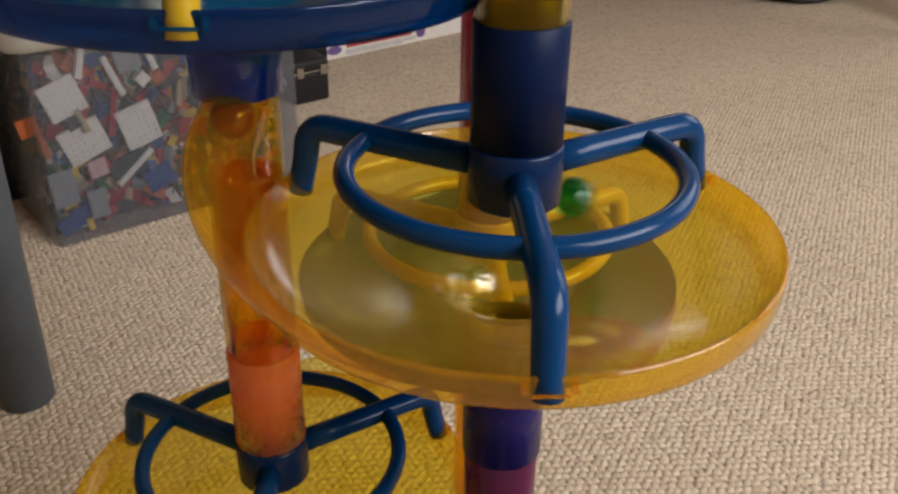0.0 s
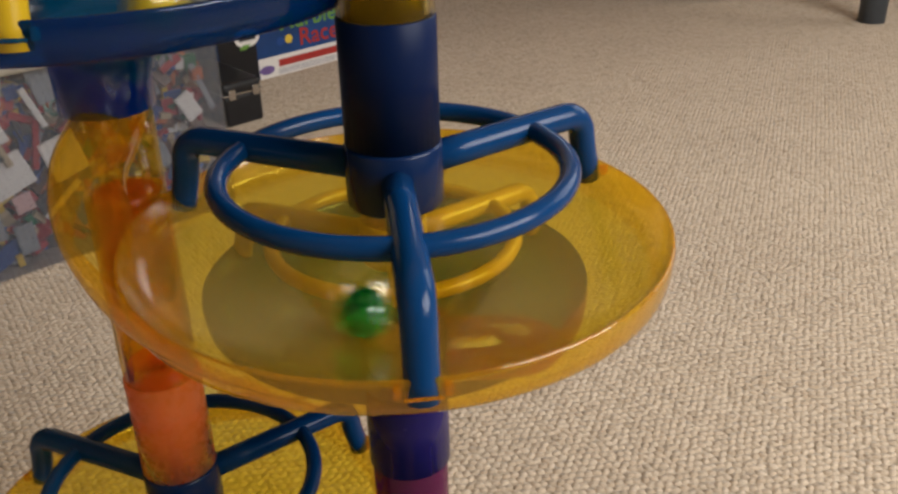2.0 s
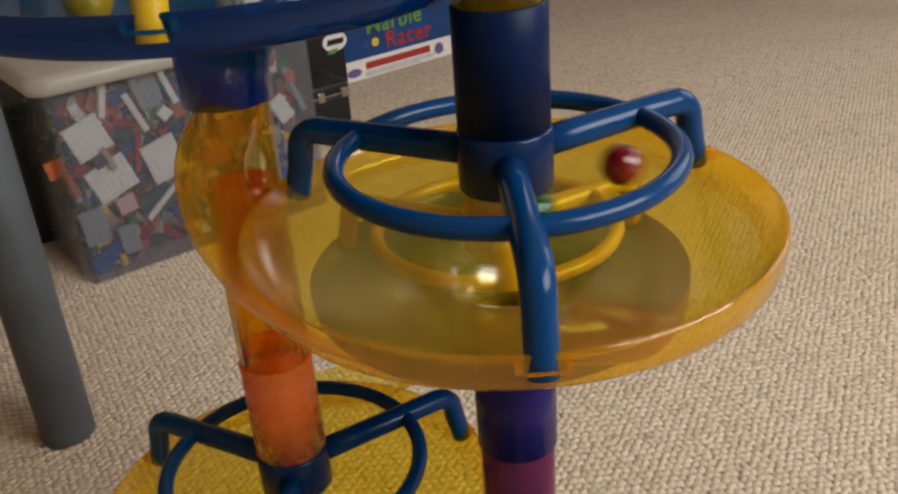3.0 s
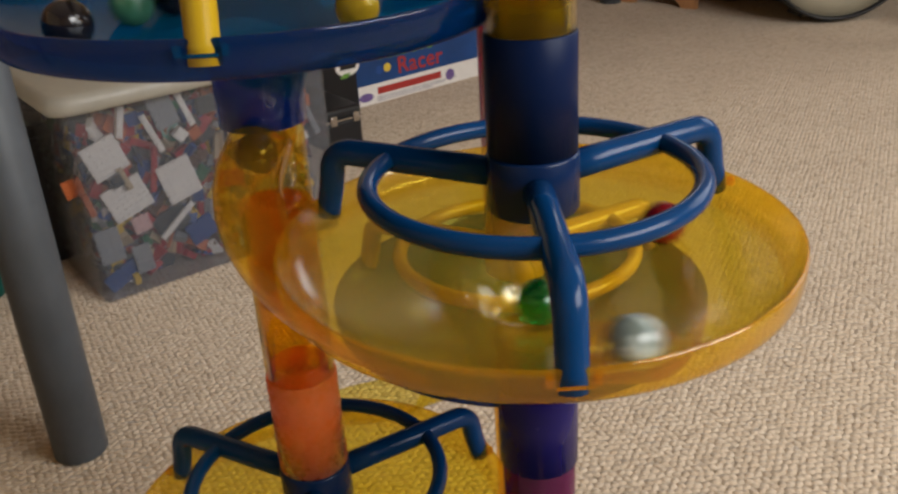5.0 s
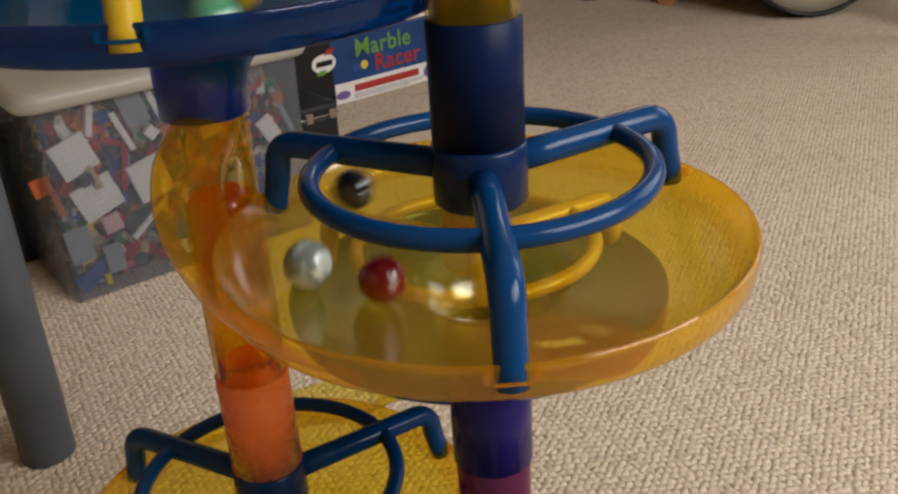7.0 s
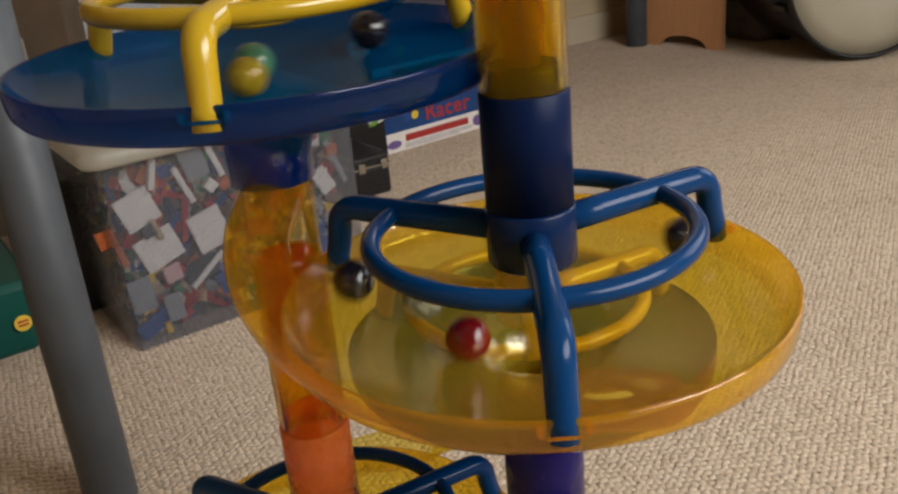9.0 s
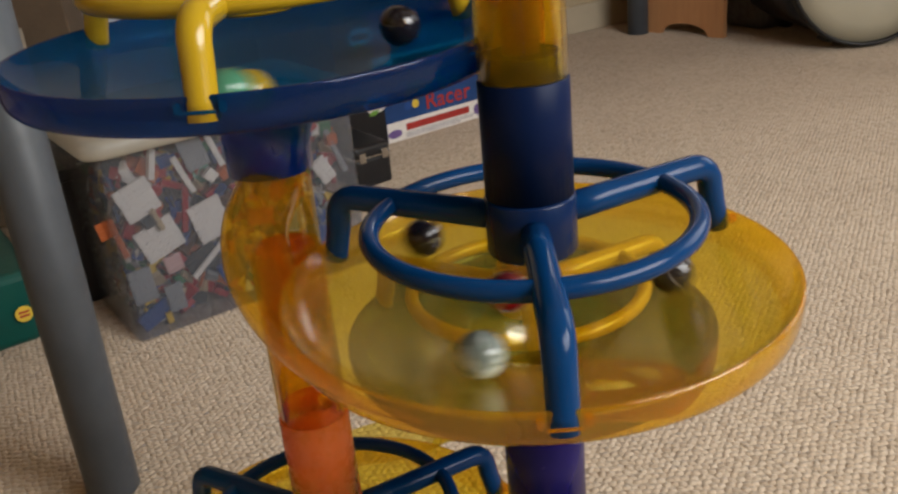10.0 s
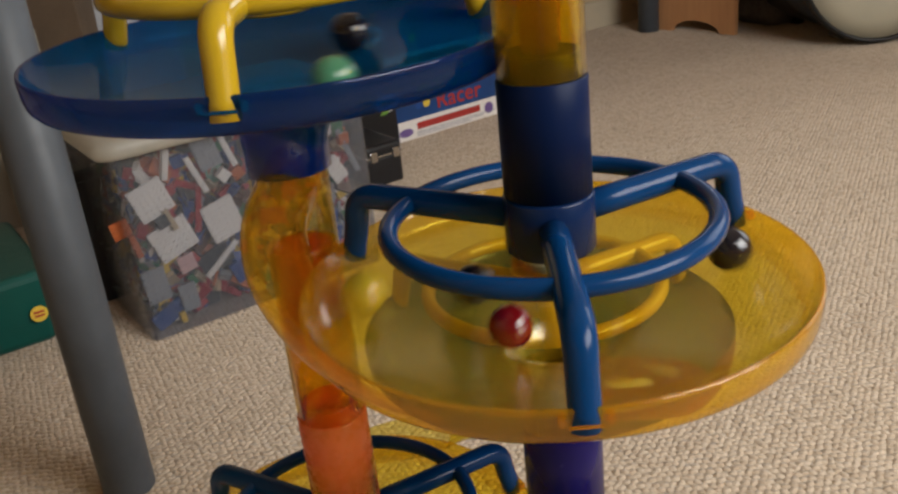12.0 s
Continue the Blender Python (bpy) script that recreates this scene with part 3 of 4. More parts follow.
rng = random.Random(5)
fill_v, fill_f, fill_m = [], [], []
keys = ["grey", "dark", "red", "blue", "white", "brown", "green", "dark", "grey", "red", "blue", "orange", "yellow", "tan"]
for i in range(1500):
    side = rng.random()
    z = rng.uniform(0.008, box_h - 0.03)
    ins = 0.002 * (1 - z / box_h)
    if side < 0.6:
        x, y = rng.uniform(0.022, box_w - 0.022), 0.032 + ins + rng.random() * 0.03
    elif side < 0.85:
        x, y = 0.022 + ins + rng.random() * 0.02, rng.uniform(0.03, box_d - 0.03)
    else:
        x, y, z = rng.uniform(0.03, box_w - 0.03), rng.uniform(0.03, box_d - 0.03), box_h - 0.045 + rng.random() * 0.015
    sx, sy, sz = rng.choice((0.008, 0.016, 0.016, 0.024, 0.032)), rng.choice((0.0032, 0.0096, 0.008)), rng.choice((0.008, 0.0096, 0.016, 0.024))
    m = pose(x, y, z, rng.uniform(-40, 40), rng.uniform(-180, 180), rng.uniform(-35, 35))
    k = len(fill_v)
    for c in ((0, 0, 0), (1, 0, 0), (1, 1, 0), (0, 1, 0), (0, 0, 1), (1, 0, 1), (1, 1, 1), (0, 1, 1)):
        p = m @ Vector(((c[0] - 0.5) * sx, (c[1] - 0.5) * sy, (c[2] - 0.5) * sz))
        fill_v.append((min(max(p.x, 0.016 + ins), box_w - 0.016 - ins), min(max(p.y, 0.022 + ins), box_d - 0.02), min(max(p.z, 0.005), box_h - 0.012)))
    fill_f += [tuple(k + q for q in f) for f in ((0, 3, 2, 1), (4, 5, 6, 7), (0, 1, 5, 4), (2, 3, 7, 6), (1, 2, 6, 5), (0, 4, 7, 3))]
    fill_m += [rng.randrange(len(keys))] * 6
me = mesh_of(fill_v, fill_f, smooth=False)
for k in keys:
    me.materials.append(BRICK_MAT[k])
me.polygons.foreach_set("material_index", fill_m)
tagged(part("loose_toy_bricks", me, None, None, "", frame_at(BX, BY)), "jumble of small coloured toy bricks filling the clear box", "toy bricks", kind="stuff")

# ---- game boxes ----
NIGHT = solid("printed_night_blue_card", (0.012, 0.05, 0.17), 0.3, vary=0.35, scale=9)
INK = solid("printed_black_card", (0.012, 0.012, 0.014), 0.3)
REDP = solid("printed_red", (0.38, 0.035, 0.03), 0.35)
GREENP = solid("printed_green", (0.14, 0.30, 0.05), 0.35)
PURP = solid("printed_purple", (0.16, 0.10, 0.28), 0.35)
GREYP = solid("printed_grey", (0.42, 0.40, 0.42), 0.4)
GOLDP = solid("printed_yellow", (0.70, 0.50, 0.06), 0.35)
GX, GY = -0.182 - 0.10 * 0.799, 1.624 - 0.10 * 0.602


def flat(w, h, x, z, y=-0.0006, skew=0.0):
    return mesh_of([(x, y, z), (x + w, y, z), (x + w + skew, y, z + h), (x + skew, y, z + h)], [(0, 1, 2, 3)], smooth=False)


def disc(r, x, z, y=-0.0008, sx=1.0):
    return mesh_of([(x + sx * r * math.cos(i * math.pi / 10), y, z + r * math.sin(i * math.pi / 10)) for i in range(20)], [tuple(range(20))], smooth=False)


def lettering(text, size, x, z, material, parent):
    c = bpy.data.curves.new("lettering", "FONT")
    c.body, c.size, c.extrude, c.offset = text, size, 0.0002, 0.0006
    c.space_character = 1.05
    c.materials.append(material)
    ob = new("lettering", c)
    ob.parent = parent
    ob.matrix_basis = pose(x, -0.0012, z, 90, 0, 0)
    return ob


def game_box(z, dx, label, title):
    g = thing("game_box", label, "box", frame_at(GX + dx, GY, z, 37.0) @ Matrix.Scale(1.15, 4), "stacked game boxes")
    bevel_mod(part("carton", box_mesh(0.42, 0.30, 0.122, 0.21, 0.15), NIGHT, g, "dark blue printed card"), 0.0015)
    part("white_band", flat(0.341, 0.037, 0.078, 0.001), WHITEP, g, "white printed band")
    part("black_panel", flat(0.076, 0.120, 0.001, 0.001, -0.0005, 0.0), INK, g, "black printed panel")
    part("badge", disc(0.017, 0.060, 0.082, -0.0009, 1.5), WHITEP, g, "white oval badge")
    part("badge_stripe", flat(0.016, 0.010, 0.062, 0.096, -0.0010, 0.008), REDP, g)
    part("badge_stripe", flat(0.016, 0.008, 0.042, 0.062, -0.0010, 0.008), GREENP, g)
    part("badge_mark", flat(0.034, 0.010, 0.043, 0.077, -0.0012, 0.002), INK, g)
    part("red_bar", flat(0.150, 0.013, 0.120, 0.017, -0.0009), REDP, g, "red printed bar")
    for k in range(3):
        part("text_bar", flat(0.19 - 0.03 * k, 0.0022, 0.118, 0.011 - 0.0035 * k, -0.0009), GREYP, g)
    part("emblem", disc(0.008, 0.094, 0.016, -0.0009, 2.0), PURP, g)
    part("emblem", disc(0.011, 0.292, 0.019, -0.0009), PURP, g)
    part("marble_picture", disc(0.008, 0.128, 0.062, -0.0009), BRICK_MAT["blue"], g)
    part("marble_picture", disc(0.008, 0.146, 0.063, -0.0009), GOLDP, g)
    if title:
        lettering("Marble", 0.044, 0.127, 0.081, GREENP, g)
        lettering("Racer", 0.044, 0.168, 0.047, REDP, g)
    return g


game_box(0.0, 0.0, "dark blue printed game box lying flat on the carpet", True)
game_box(0.1410, -0.015, "dark blue printed game box stacked on another", False)

# ---- black case ----
case = thing("black_case", "small black hard case with chrome catches standing on carpet", "case", frame_at(-0.230, 1.335))
bevel_mod(part("shell", box_mesh(0.076, 0.18, 0.058, 0.038, 0.09), BLACK, case), 0.007, 3)
bevel_mod(part("lid", box_mesh(0.077, 0.181, 0.022, 0.038, 0.09, 0.0585), BLACK, case, "black lid with rounded edges"), 0.007, 3)
bevel_mod(part("edge_strip", box_mesh(0.079, 0.183, 0.003, 0.038, 0.09, 0.0570), CHROME, case, "chrome edge strip"), 0.0008)
for cx in (0.014, 0.062):
    bevel_mod(part("catch", box_mesh(0.013, 0.006, 0.018, cx, -0.002, 0.051), CHROME, case, "chrome catch"), 0.001)

# ---- table ----
LX, LY = -0.410, 0.483
table = thing("table", "large table on round grey steel legs", "table", frame_at(LX, LY))
leg_me = lathe([(0.001, 0.0), (0.0240, 0.0), (0.0260, 0.003), (0.0260, 0.70), (0.001, 0.70)], 40)
for dx, dy in ((0, 0), (-0.95, 0), (0, 1.0), (-0.95, 1.0)):
    part("leg", leg_me, STEEL, table, "", pose(dx, dy, 0))
bevel_mod(part("tabletop", box_mesh(1.06, 1.32, 0.03, -0.475, 0.40, 0.70), WOOD, table, "wooden tabletop"), 0.004)

# ---- teal tub ----
tub = thing("plastic_tub", "teal green plastic tub with round sticker", "tub", frame_at(-0.615, 0.834))
bevel_mod(part("body", mesh_of([(-0.006, 0.006, 0), (-0.30, 0.006, 0), (-0.30, 0.25, 0), (-0.006, 0.25, 0), (0.006, -0.006, 0.108), (-0.312, -0.006, 0.108), (-0.312, 0.262, 0.108), (0.006, 0.262, 0.108)], [(0, 1, 2, 3), (4, 7, 6, 5), (0, 4, 5, 1), (2, 6, 7, 3), (1, 5, 6, 2), (0, 3, 7, 4)], smooth=False), TEAL, tub), 0.012, 3)
part("sticker", disc(0.0115, -0.024, 0.050, -0.006), GOLDP, tub, "yellow sticker with red bars")
part("sticker_bar", flat(0.014, 0.003, -0.031, 0.0515, -0.0072), REDP, tub)
part("sticker_bar", flat(0.013, 0.003, -0.0305, 0.0460, -0.0072), REDP, tub)

# ---- boxes stored under the table ----
def carton(x, y, w, d, h, rz, label, material, z=0.0):
    c = thing("cardboard_box", label, "box", pose(x, y, z, 0, 0, rz))
    bevel_mod(part("carton", box_mesh(w, d, h), material, c), 0.003)
    for sx in (-1, 1):
        part("flap", box_mesh(w * 0.49, d * 1.004, 0.003, sx * w * 0.247, 0, h), material, c, "", None)
    part("tape", box_mesh(0.045, d * 1.006, 0.0012, 0, 0, h + 0.0032), TAPE, c, "brown packing tape")
    return c


PALE = solid("pale_grey_board", (0.40, 0.41, 0.44), 0.6, vary=0.08, scale=12)
CREAMC = solid("cream_card", (0.36, 0.31, 0.24), 0.8, vary=0.1, scale=14)
TAPE = solid("brown_packing_tape", (0.20, 0.12, 0.06), 0.25)
carton(-0.800, 1.51, 0.115, 0.14, 0.425, 4, "tall narrow brown cardboard box stored under the table", CARD)
carton(-0.905, 1.36, 0.19, 0.12, 0.335, 5, "cream cardboard box stood before a brown one", CREAMC)
carton(-1.10, 1.22, 0.26, 0.30, 0.30, 36, "brown cardboard box stored beside a dark case", CARD)
chest = thing("storage_chest", "black storage chest stood on end under the table", "chest", pose(-1.06, 1.60, 0, 0, 0, 5))
bevel_mod(part("body", box_mesh(0.34, 0.26, 0.56), BLACK, chest), 0.01)
bevel_mod(part("edge_trim", box_mesh(0.35, 0.27, 0.02, 0, 0, 0.27), STEEL, chest, "grey edge trim"), 0.003)
board = thing("white_board", "pale board leaning behind the boxes", "board", pose(-0.668, 1.53, 0.001, -6, 0, 12))
bevel_mod(part("panel", box_mesh(0.15, 0.018, 0.62), PALE, board), 0.003)
crate = thing("dark_crate", "dark plastic crate stored beside the brick box", "crate", pose(-0.62, 1.10, 0, 0, 0, 36))
bevel_mod(part("body", box_mesh(0.16, 0.30, 0.20), BLACK, crate), 0.008)
bevel_mod(part("rim", box_mesh(0.175, 0.315, 0.018, 0, 0, 0.19), BLACK, crate), 0.004)

# ---- stool ----
stool = thing("stool", "low beech wood stool with an arched cut-out in its side", "stool", pose(0.548, 2.562, 0, 0, 0, -46))


def arch_panel(w, h, t, r):
    v, f = [], []
    c, n = w / 2, 16
    for y in (0, t):
        v += [(0, y, 0), (c - r, y, 0)] + [(c - r * math.cos(math.pi * i / n), y, 0.44 * r * math.sin(math.pi * i / n)) for i in range(1, n)] + [(c + r, y, 0), (w, y, 0), (w, y, h), (0, y, h)]
    k = len(v) // 2
    f = [tuple(range(k)), tuple(range(2 * k - 1, k - 1, -1))] + [(i, (i + 1) % k + 0, (i + 1) % k + k, i + k) for i in range(k)]
    return mesh_of(v, f, smooth=False)


for dy in (0, 0.24):
    part("side_panel", arch_panel(0.259, 0.28, 0.018, 0.080), WOOD, stool, "", pose(0, dy, 0))
bevel_mod(part("seat", box_mesh(0.29, 0.34, 0.02, 0.13, 0.13, 0.28), WOOD, stool), 0.004)
bevel_mod(part("stretcher", box_mesh(0.018, 0.222, 0.06, 0.13, 0.129, 0.18), WOOD, stool), 0.002)

# ---- desk along the wall, over the stool and the drum ----
desk = thing("desk", "long wooden desk on round grey steel legs along the wall", "desk", frame_uv(1.891, 1.795))
post_me = lathe([(0.001, 0), (0.029, 0), (0.031, 0.002), (0.031, 0.70), (0.001, 0.70)], 28)
for du, dv in ((0.0, 0.0), (0.80, 0.0), (0.159, -1.024)):
    part("leg", post_me, STEEL, desk, "", pose(du, dv, 0))
# the top stays out of view; added over the legs to shade the far carpet
bevel_mod(part("desktop", box_mesh(1.85, 1.27, 0.03, -0.035, -0.455, 0.70), WOOD, desk, "wooden desktop"), 0.004)

# ---- bag by the wall ----
bag = thing("instrument_bag", "grey padded bag lying on carpet between stool and drum", "bag", pose(0.98, 2.58, 0, 0, 0, 28))
bevel_mod(part("body", box_mesh(0.42, 0.20, 0.20), NAVYCLOTH, bag), 0.05, 4)
bevel_mod(part("strap", box_mesh(0.035, 0.208, 0.204, -0.1), BLACK, bag, "black strap"), 0.01)

# ---- drum ----
drum = thing("bass_drum", "small bass drum with cream skin and black hoop", "drum", pose(1.025, 2.11, 0.235, 90, 0, 8) @ Matrix.Scale(1.146, 4))
part("shell", lathe([(0.190, -0.30), (0.190, 0.0), (0.184, 0.0), (0.184, -0.30)], 72), BLACK, drum)
part("skin", lathe([(0.0005, 0.006), (0.15, 0.006), (0.190, 0.004), (0.190, 0.0), (0.0005, 0.0)], 72), CREAMHEAD, drum, "cream drum skin")
part("hoop", lathe([(0.190, -0.012), (0.199, -0.012), (0.199, 0.010), (0.197, 0.013), (0.193, 0.012), (0.190, 0.006)], 72), BLACK, drum, "black hoop")
for i in range(8):
    a = radians(22 + 45 * i)
    lug = bevel_mod(part("lug", box_mesh(0.018, 0.016, 0.05, 0, 0, -0.07), BLACK, drum, "", pose(0.196 * math.cos(a), 0.196 * math.sin(a), 0, 0, 0, math.degrees(a))), 0.003)


# ---- marbles ----
FACE = [(0.0, -0.049), (0.012, -0.0475), (0.016, -0.045), (0.022, -0.0432), (0.05, -0.0362), (0.0775, -0.0288), (0.083, -0.0265)]


def marble_material(name, col, swirl=None, share=0.3, rough=0.12, scale=70):
    m, nt, b, out = mat(name)
    n = noise_tex(nt, scale, 2, 0.5)
    n.inputs["Distortion"].default_value = 2.5
    stops = [(0.0, tuple(c * 0.75 for c in col)), (1.0, col)] if swirl is None else [(0.0, col), (1 - share - 0.06, col), (1 - share, swirl), (1.0, swirl)]
    r = ramp(nt, n.outputs["Fac"], stops)
    nt.links.new(r.outputs[0], b.inputs["Base Color"])
    b.inputs["Roughness"].default_value = rough
    b.inputs["Coat Weight"].default_value = 0.3
    b.inputs["Coat Roughness"].default_value = 0.04
    return m


def glass_marble(name, col, through=0.85):
    m, nt, b, out = mat(name)
    n = noise_tex(nt, 60, 2)
    n.inputs["Distortion"].default_value = 2.0
    r = ramp(nt, n.outputs["Fac"], [(0.3, tuple(c * 0.7 for c in col)), (0.7, col)])
    nt.links.new(r.outputs[0], b.inputs["Base Color"])
    b.inputs["Transmission Weight"].default_value = through
    b.inputs["Roughness"].default_value = 0.03
    b.inputs["IOR"].default_value = 1.5
    return m


def ball_mesh(r):
    bm = bmesh.new()
    bmesh.ops.create_icosphere(bm, subdivisions=4, radius=r)
    for f in bm.faces:
        f.smooth = True
    return bm


def marble(material, label):
    ob = part("marble", ball_mesh(0.0080), material)
    return tagged(ob, label, "marble", "marbles in the run")


def on_dish(axis, z, turn, radius):
    """The pose of a marble that lies in a dish, at a turn in degrees and a radius in millimetres."""
    r, a = min(radius, 77.5) / 1000, radians(turn)
    h = float(np.interp(r, [p[0] for p in FACE], [p[1] for p in FACE])) + 0.0084
    return pose(axis[0] + r * math.cos(a), axis[1] + r * math.sin(a), z + h, 0, 0, turn)


def orbit(axis, z, rows, start, end):
    """Poses every tenth of a second from rows of seconds, degrees and millimetres."""
    ts, an, ra = zip(*rows)
    n = round((end - start) * 10)
    return [(start + i / 10, on_dish(axis, z, float(np.interp(start + i / 10, ts, an)), float(np.interp(start + i / 10, ts, ra)))) for i in range(n + 1)]


def down_chute(t, turn):
    """The way from the blue dish's hole to the middle dish's rim, which it reaches at t."""
    path = smooth_path(CHUTE, 10)
    spots = [(-0.4, 0.17), (-0.3, 0.20), (-0.2, 0.30), (-0.1, 0.47)]
    rows = [(t - 0.6, pose(B[0], B[1], TOP - 0.040, 0, 0, turn - 60)), (t - 0.5, pose(B[0], B[1], H + 0.026, 0, 0, turn - 50))]
    for dt, s in spots:
        p = path[round(s * (len(path) - 1))]
        rows.append((t + dt, pose(p.x, p.y, H + p.z, 0, 0, turn + 100 * dt)))
    return rows


def blue_then(rows, first, arrive):
    """Circling the blue dish from the clip's start until the chute takes the marble; first: degrees a second, millimetres and degrees at the end."""
    rate, r0, end = first
    leave = arrive - 0.7
    if leave <= 0.05:
        return []
    circle = [(0.0, end - rate * leave, r0), (max(leave - 1.5, 0.01), end - rate * min(1.5, leave - 0.01), r0 * 0.7), (leave, end, 11)]
    return orbit(BT, TOP, circle, 0.0, math.floor(leave * 10) / 10)


RED_ROWS = [(0.4, -149, 74), (0.5, -102, 78), (0.6, -59, 78), (0.7, -27, 77), (0.8, 12, 74), (0.9, 50, 68), (1.1, 135, 67), (1.2, 174, 70), (1.3, 217, 70), (1.4, 254, 75), (1.5, 289, 77), (1.6, 322, 71), (1.7, 352, 74), (1.8, 374, 74), (1.9, 403, 68), (2.1, 471, 59), (2.2, 503, 62), (2.3, 522, 65), (2.4, 569, 64), (2.5, 600, 65), (2.6, 626, 68), (2.7, 662, 67), (4.3, 1192, 43), (4.4, 1237, 47), (4.5, 1271, 49), (4.6, 1316, 54), (4.7, 1349, 41), (4.8, 1394, 49), (4.9, 1428, 53), (5, 1458, 51)] + [(5.1, 1484, 47), (5.3, 1569, 32), (5.4, 1648, 33), (5.5, 1689, 46), (5.6, 1724, 55), (5.7, 1752, 50), (5.8, 1782, 47), (5.9, 1826, 37), (6.1, 1931, 35), (6.2, 1982, 36), (6.3, 2027, 40), (6.4, 2066, 39), (6.5, 2119, 40), (6.6, 2162, 41), (6.7, 2203, 40), (8.3, 3047, 23), (8.4, 3118, 33), (8.5, 3161, 39), (8.6, 3202, 30), (8.7, 3236, 29), (8.9, 3356, 24), (9, 3448, 28), (9.1, 3501, 30), (9.2, 3557, 29), (9.3, 3606, 29), (9.5, 3769, 18), (9.6, 3821, 25), (9.7, 3864, 19), (9.8, 3936, 23), (9.9, 3995, 24)] + [(10, 4078, 20), (10.1, 4151, 21), (10.2, 4217, 26), (10.3, 4284, 26), (10.4, 4330, 20), (10.5, 4450, 14), (10.6, 4525, 24), (10.7, 4575, 30), (10.8, 4647, 21), (10.9, 4716, 18), (11, 4804, 13), (11.1, 4902, 18), (11.2, 4945, 28), (11.3, 5005, 19), (11.5, 5205, 14), (11.6, 5269, 18), (11.8, 5384, 20), (11.9, 5494, 12), (12, 5610, 19)]
GREEN_ROWS = [(0, 54, 47), (0.2, 131, 41), (0.3, 182, 39), (0.4, 231, 34), (0.5, 265, 56), (0.6, 309, 57), (0.7, 338, 50), (0.8, 377, 47), (0.9, 410, 37), (1, 475, 28), (1.1, 543, 35), (1.2, 579, 39), (1.3, 620, 42), (1.4, 652, 48), (1.5, 696, 37), (1.6, 756, 37), (1.8, 849, 31), (1.9, 916, 31), (2, 970, 38), (2.1, 1010, 42), (2.2, 1051, 39), (2.3, 1098, 42), (2.4, 1137, 30), (2.5, 1220, 24), (2.6, 1280, 32), (2.7, 1321, 32), (4.3, 2307, 13), (4.4, 2396, 30), (4.5, 2425, 34), (4.6, 2470, 29)] + [(4.8, 2674, 16), (4.9, 2751, 22), (5, 2787, 25), (5.1, 2842, 26), (5.2, 2900, 8), (5.3, 3049, 10), (5.4, 3135, 27), (5.5, 3189, 21), (5.6, 3236, 19), (5.7, 3344, 12), (5.8, 3459, 15), (5.9, 3507, 15), (6, 3585, 15), (6.1, 3729, 13), (6.2, 3819, 15), (6.3, 3933, 16), (6.4, 4077, 12)]
SILVER_ROWS = [(4.3, -5, 76), (4.4, 37, 72), (4.6, 126, 65), (4.7, 164, 70), (4.8, 205, 69), (4.9, 246, 65), (5, 284, 77), (5.1, 308, 78), (5.2, 340, 77), (5.3, 367, 77), (5.4, 399, 74), (5.6, 468, 60), (5.7, 494, 68), (5.8, 534, 65), (5.9, 571, 69), (6, 595, 70), (6.1, 627, 61), (6.2, 664, 70), (6.3, 689, 72), (6.4, 714, 75), (6.5, 734, 70), (6.6, 767, 63), (8.3, 1373, 46), (8.4, 1391, 63), (8.5, 1419, 58), (8.6, 1451, 52), (8.7, 1470, 55), (8.9, 1551, 44), (9, 1600, 43), (9.1, 1643, 42)] + [(9.2, 1688, 43), (9.3, 1742, 42), (9.4, 1776, 49), (9.5, 1800, 49), (9.6, 1837, 49), (9.8, 1912, 38), (9.9, 1982, 32), (10, 2041, 43), (10.1, 2087, 37), (10.2, 2116, 46), (10.3, 2147, 45), (10.4, 2189, 44), (10.6, 2273, 40), (10.7, 2338, 36), (10.8, 2394, 34), (10.9, 2452, 35), (11, 2487, 42), (11.1, 2521, 41), (11.2, 2560, 39), (11.4, 2688, 26), (11.5, 2734, 32), (11.6, 2800, 21), (11.7, 2837, 34), (11.8, 2872, 36), (11.9, 2922, 39), (12.0, 2968, 38)]
BLACK1_ROWS = [(5.3, -146, 76), (5.4, -101, 78), (5.5, -65, 78), (5.6, -24, 78), (5.7, 18, 77), (5.8, 59, 66), (6, 153, 67), (6.1, 192, 67), (6.2, 234, 64), (6.3, 275, 78), (6.4, 304, 74), (6.5, 337, 71), (6.6, 369, 75), (6.7, 399, 68), (8.3, 902, 60), (8.4, 945, 61), (8.5, 977, 58), (8.6, 1017, 60), (8.7, 1034, 68), (8.8, 1059, 73), (8.9, 1080, 74), (9, 1110, 70), (9.1, 1129, 60), (9.3, 1205, 46), (9.4, 1267, 44), (9.5, 1311, 54), (9.6, 1338, 59), (9.7, 1369, 63), (9.8, 1395, 61), (9.9, 1420, 58)] + [(10, 1449, 50), (10.1, 1495, 48), (10.2, 1544, 40), (10.3, 1575, 48), (10.4, 1618, 46), (10.5, 1666, 48), (10.6, 1703, 41), (10.7, 1747, 49), (10.8, 1785, 51), (10.9, 1813, 53), (11, 1845, 46), (11.2, 1942, 33), (11.3, 2003, 37), (11.4, 2048, 47), (11.5, 2081, 60), (11.6, 2114, 45), (11.7, 2148, 41), (11.8, 2193, 35), (12, 2307, 34)]
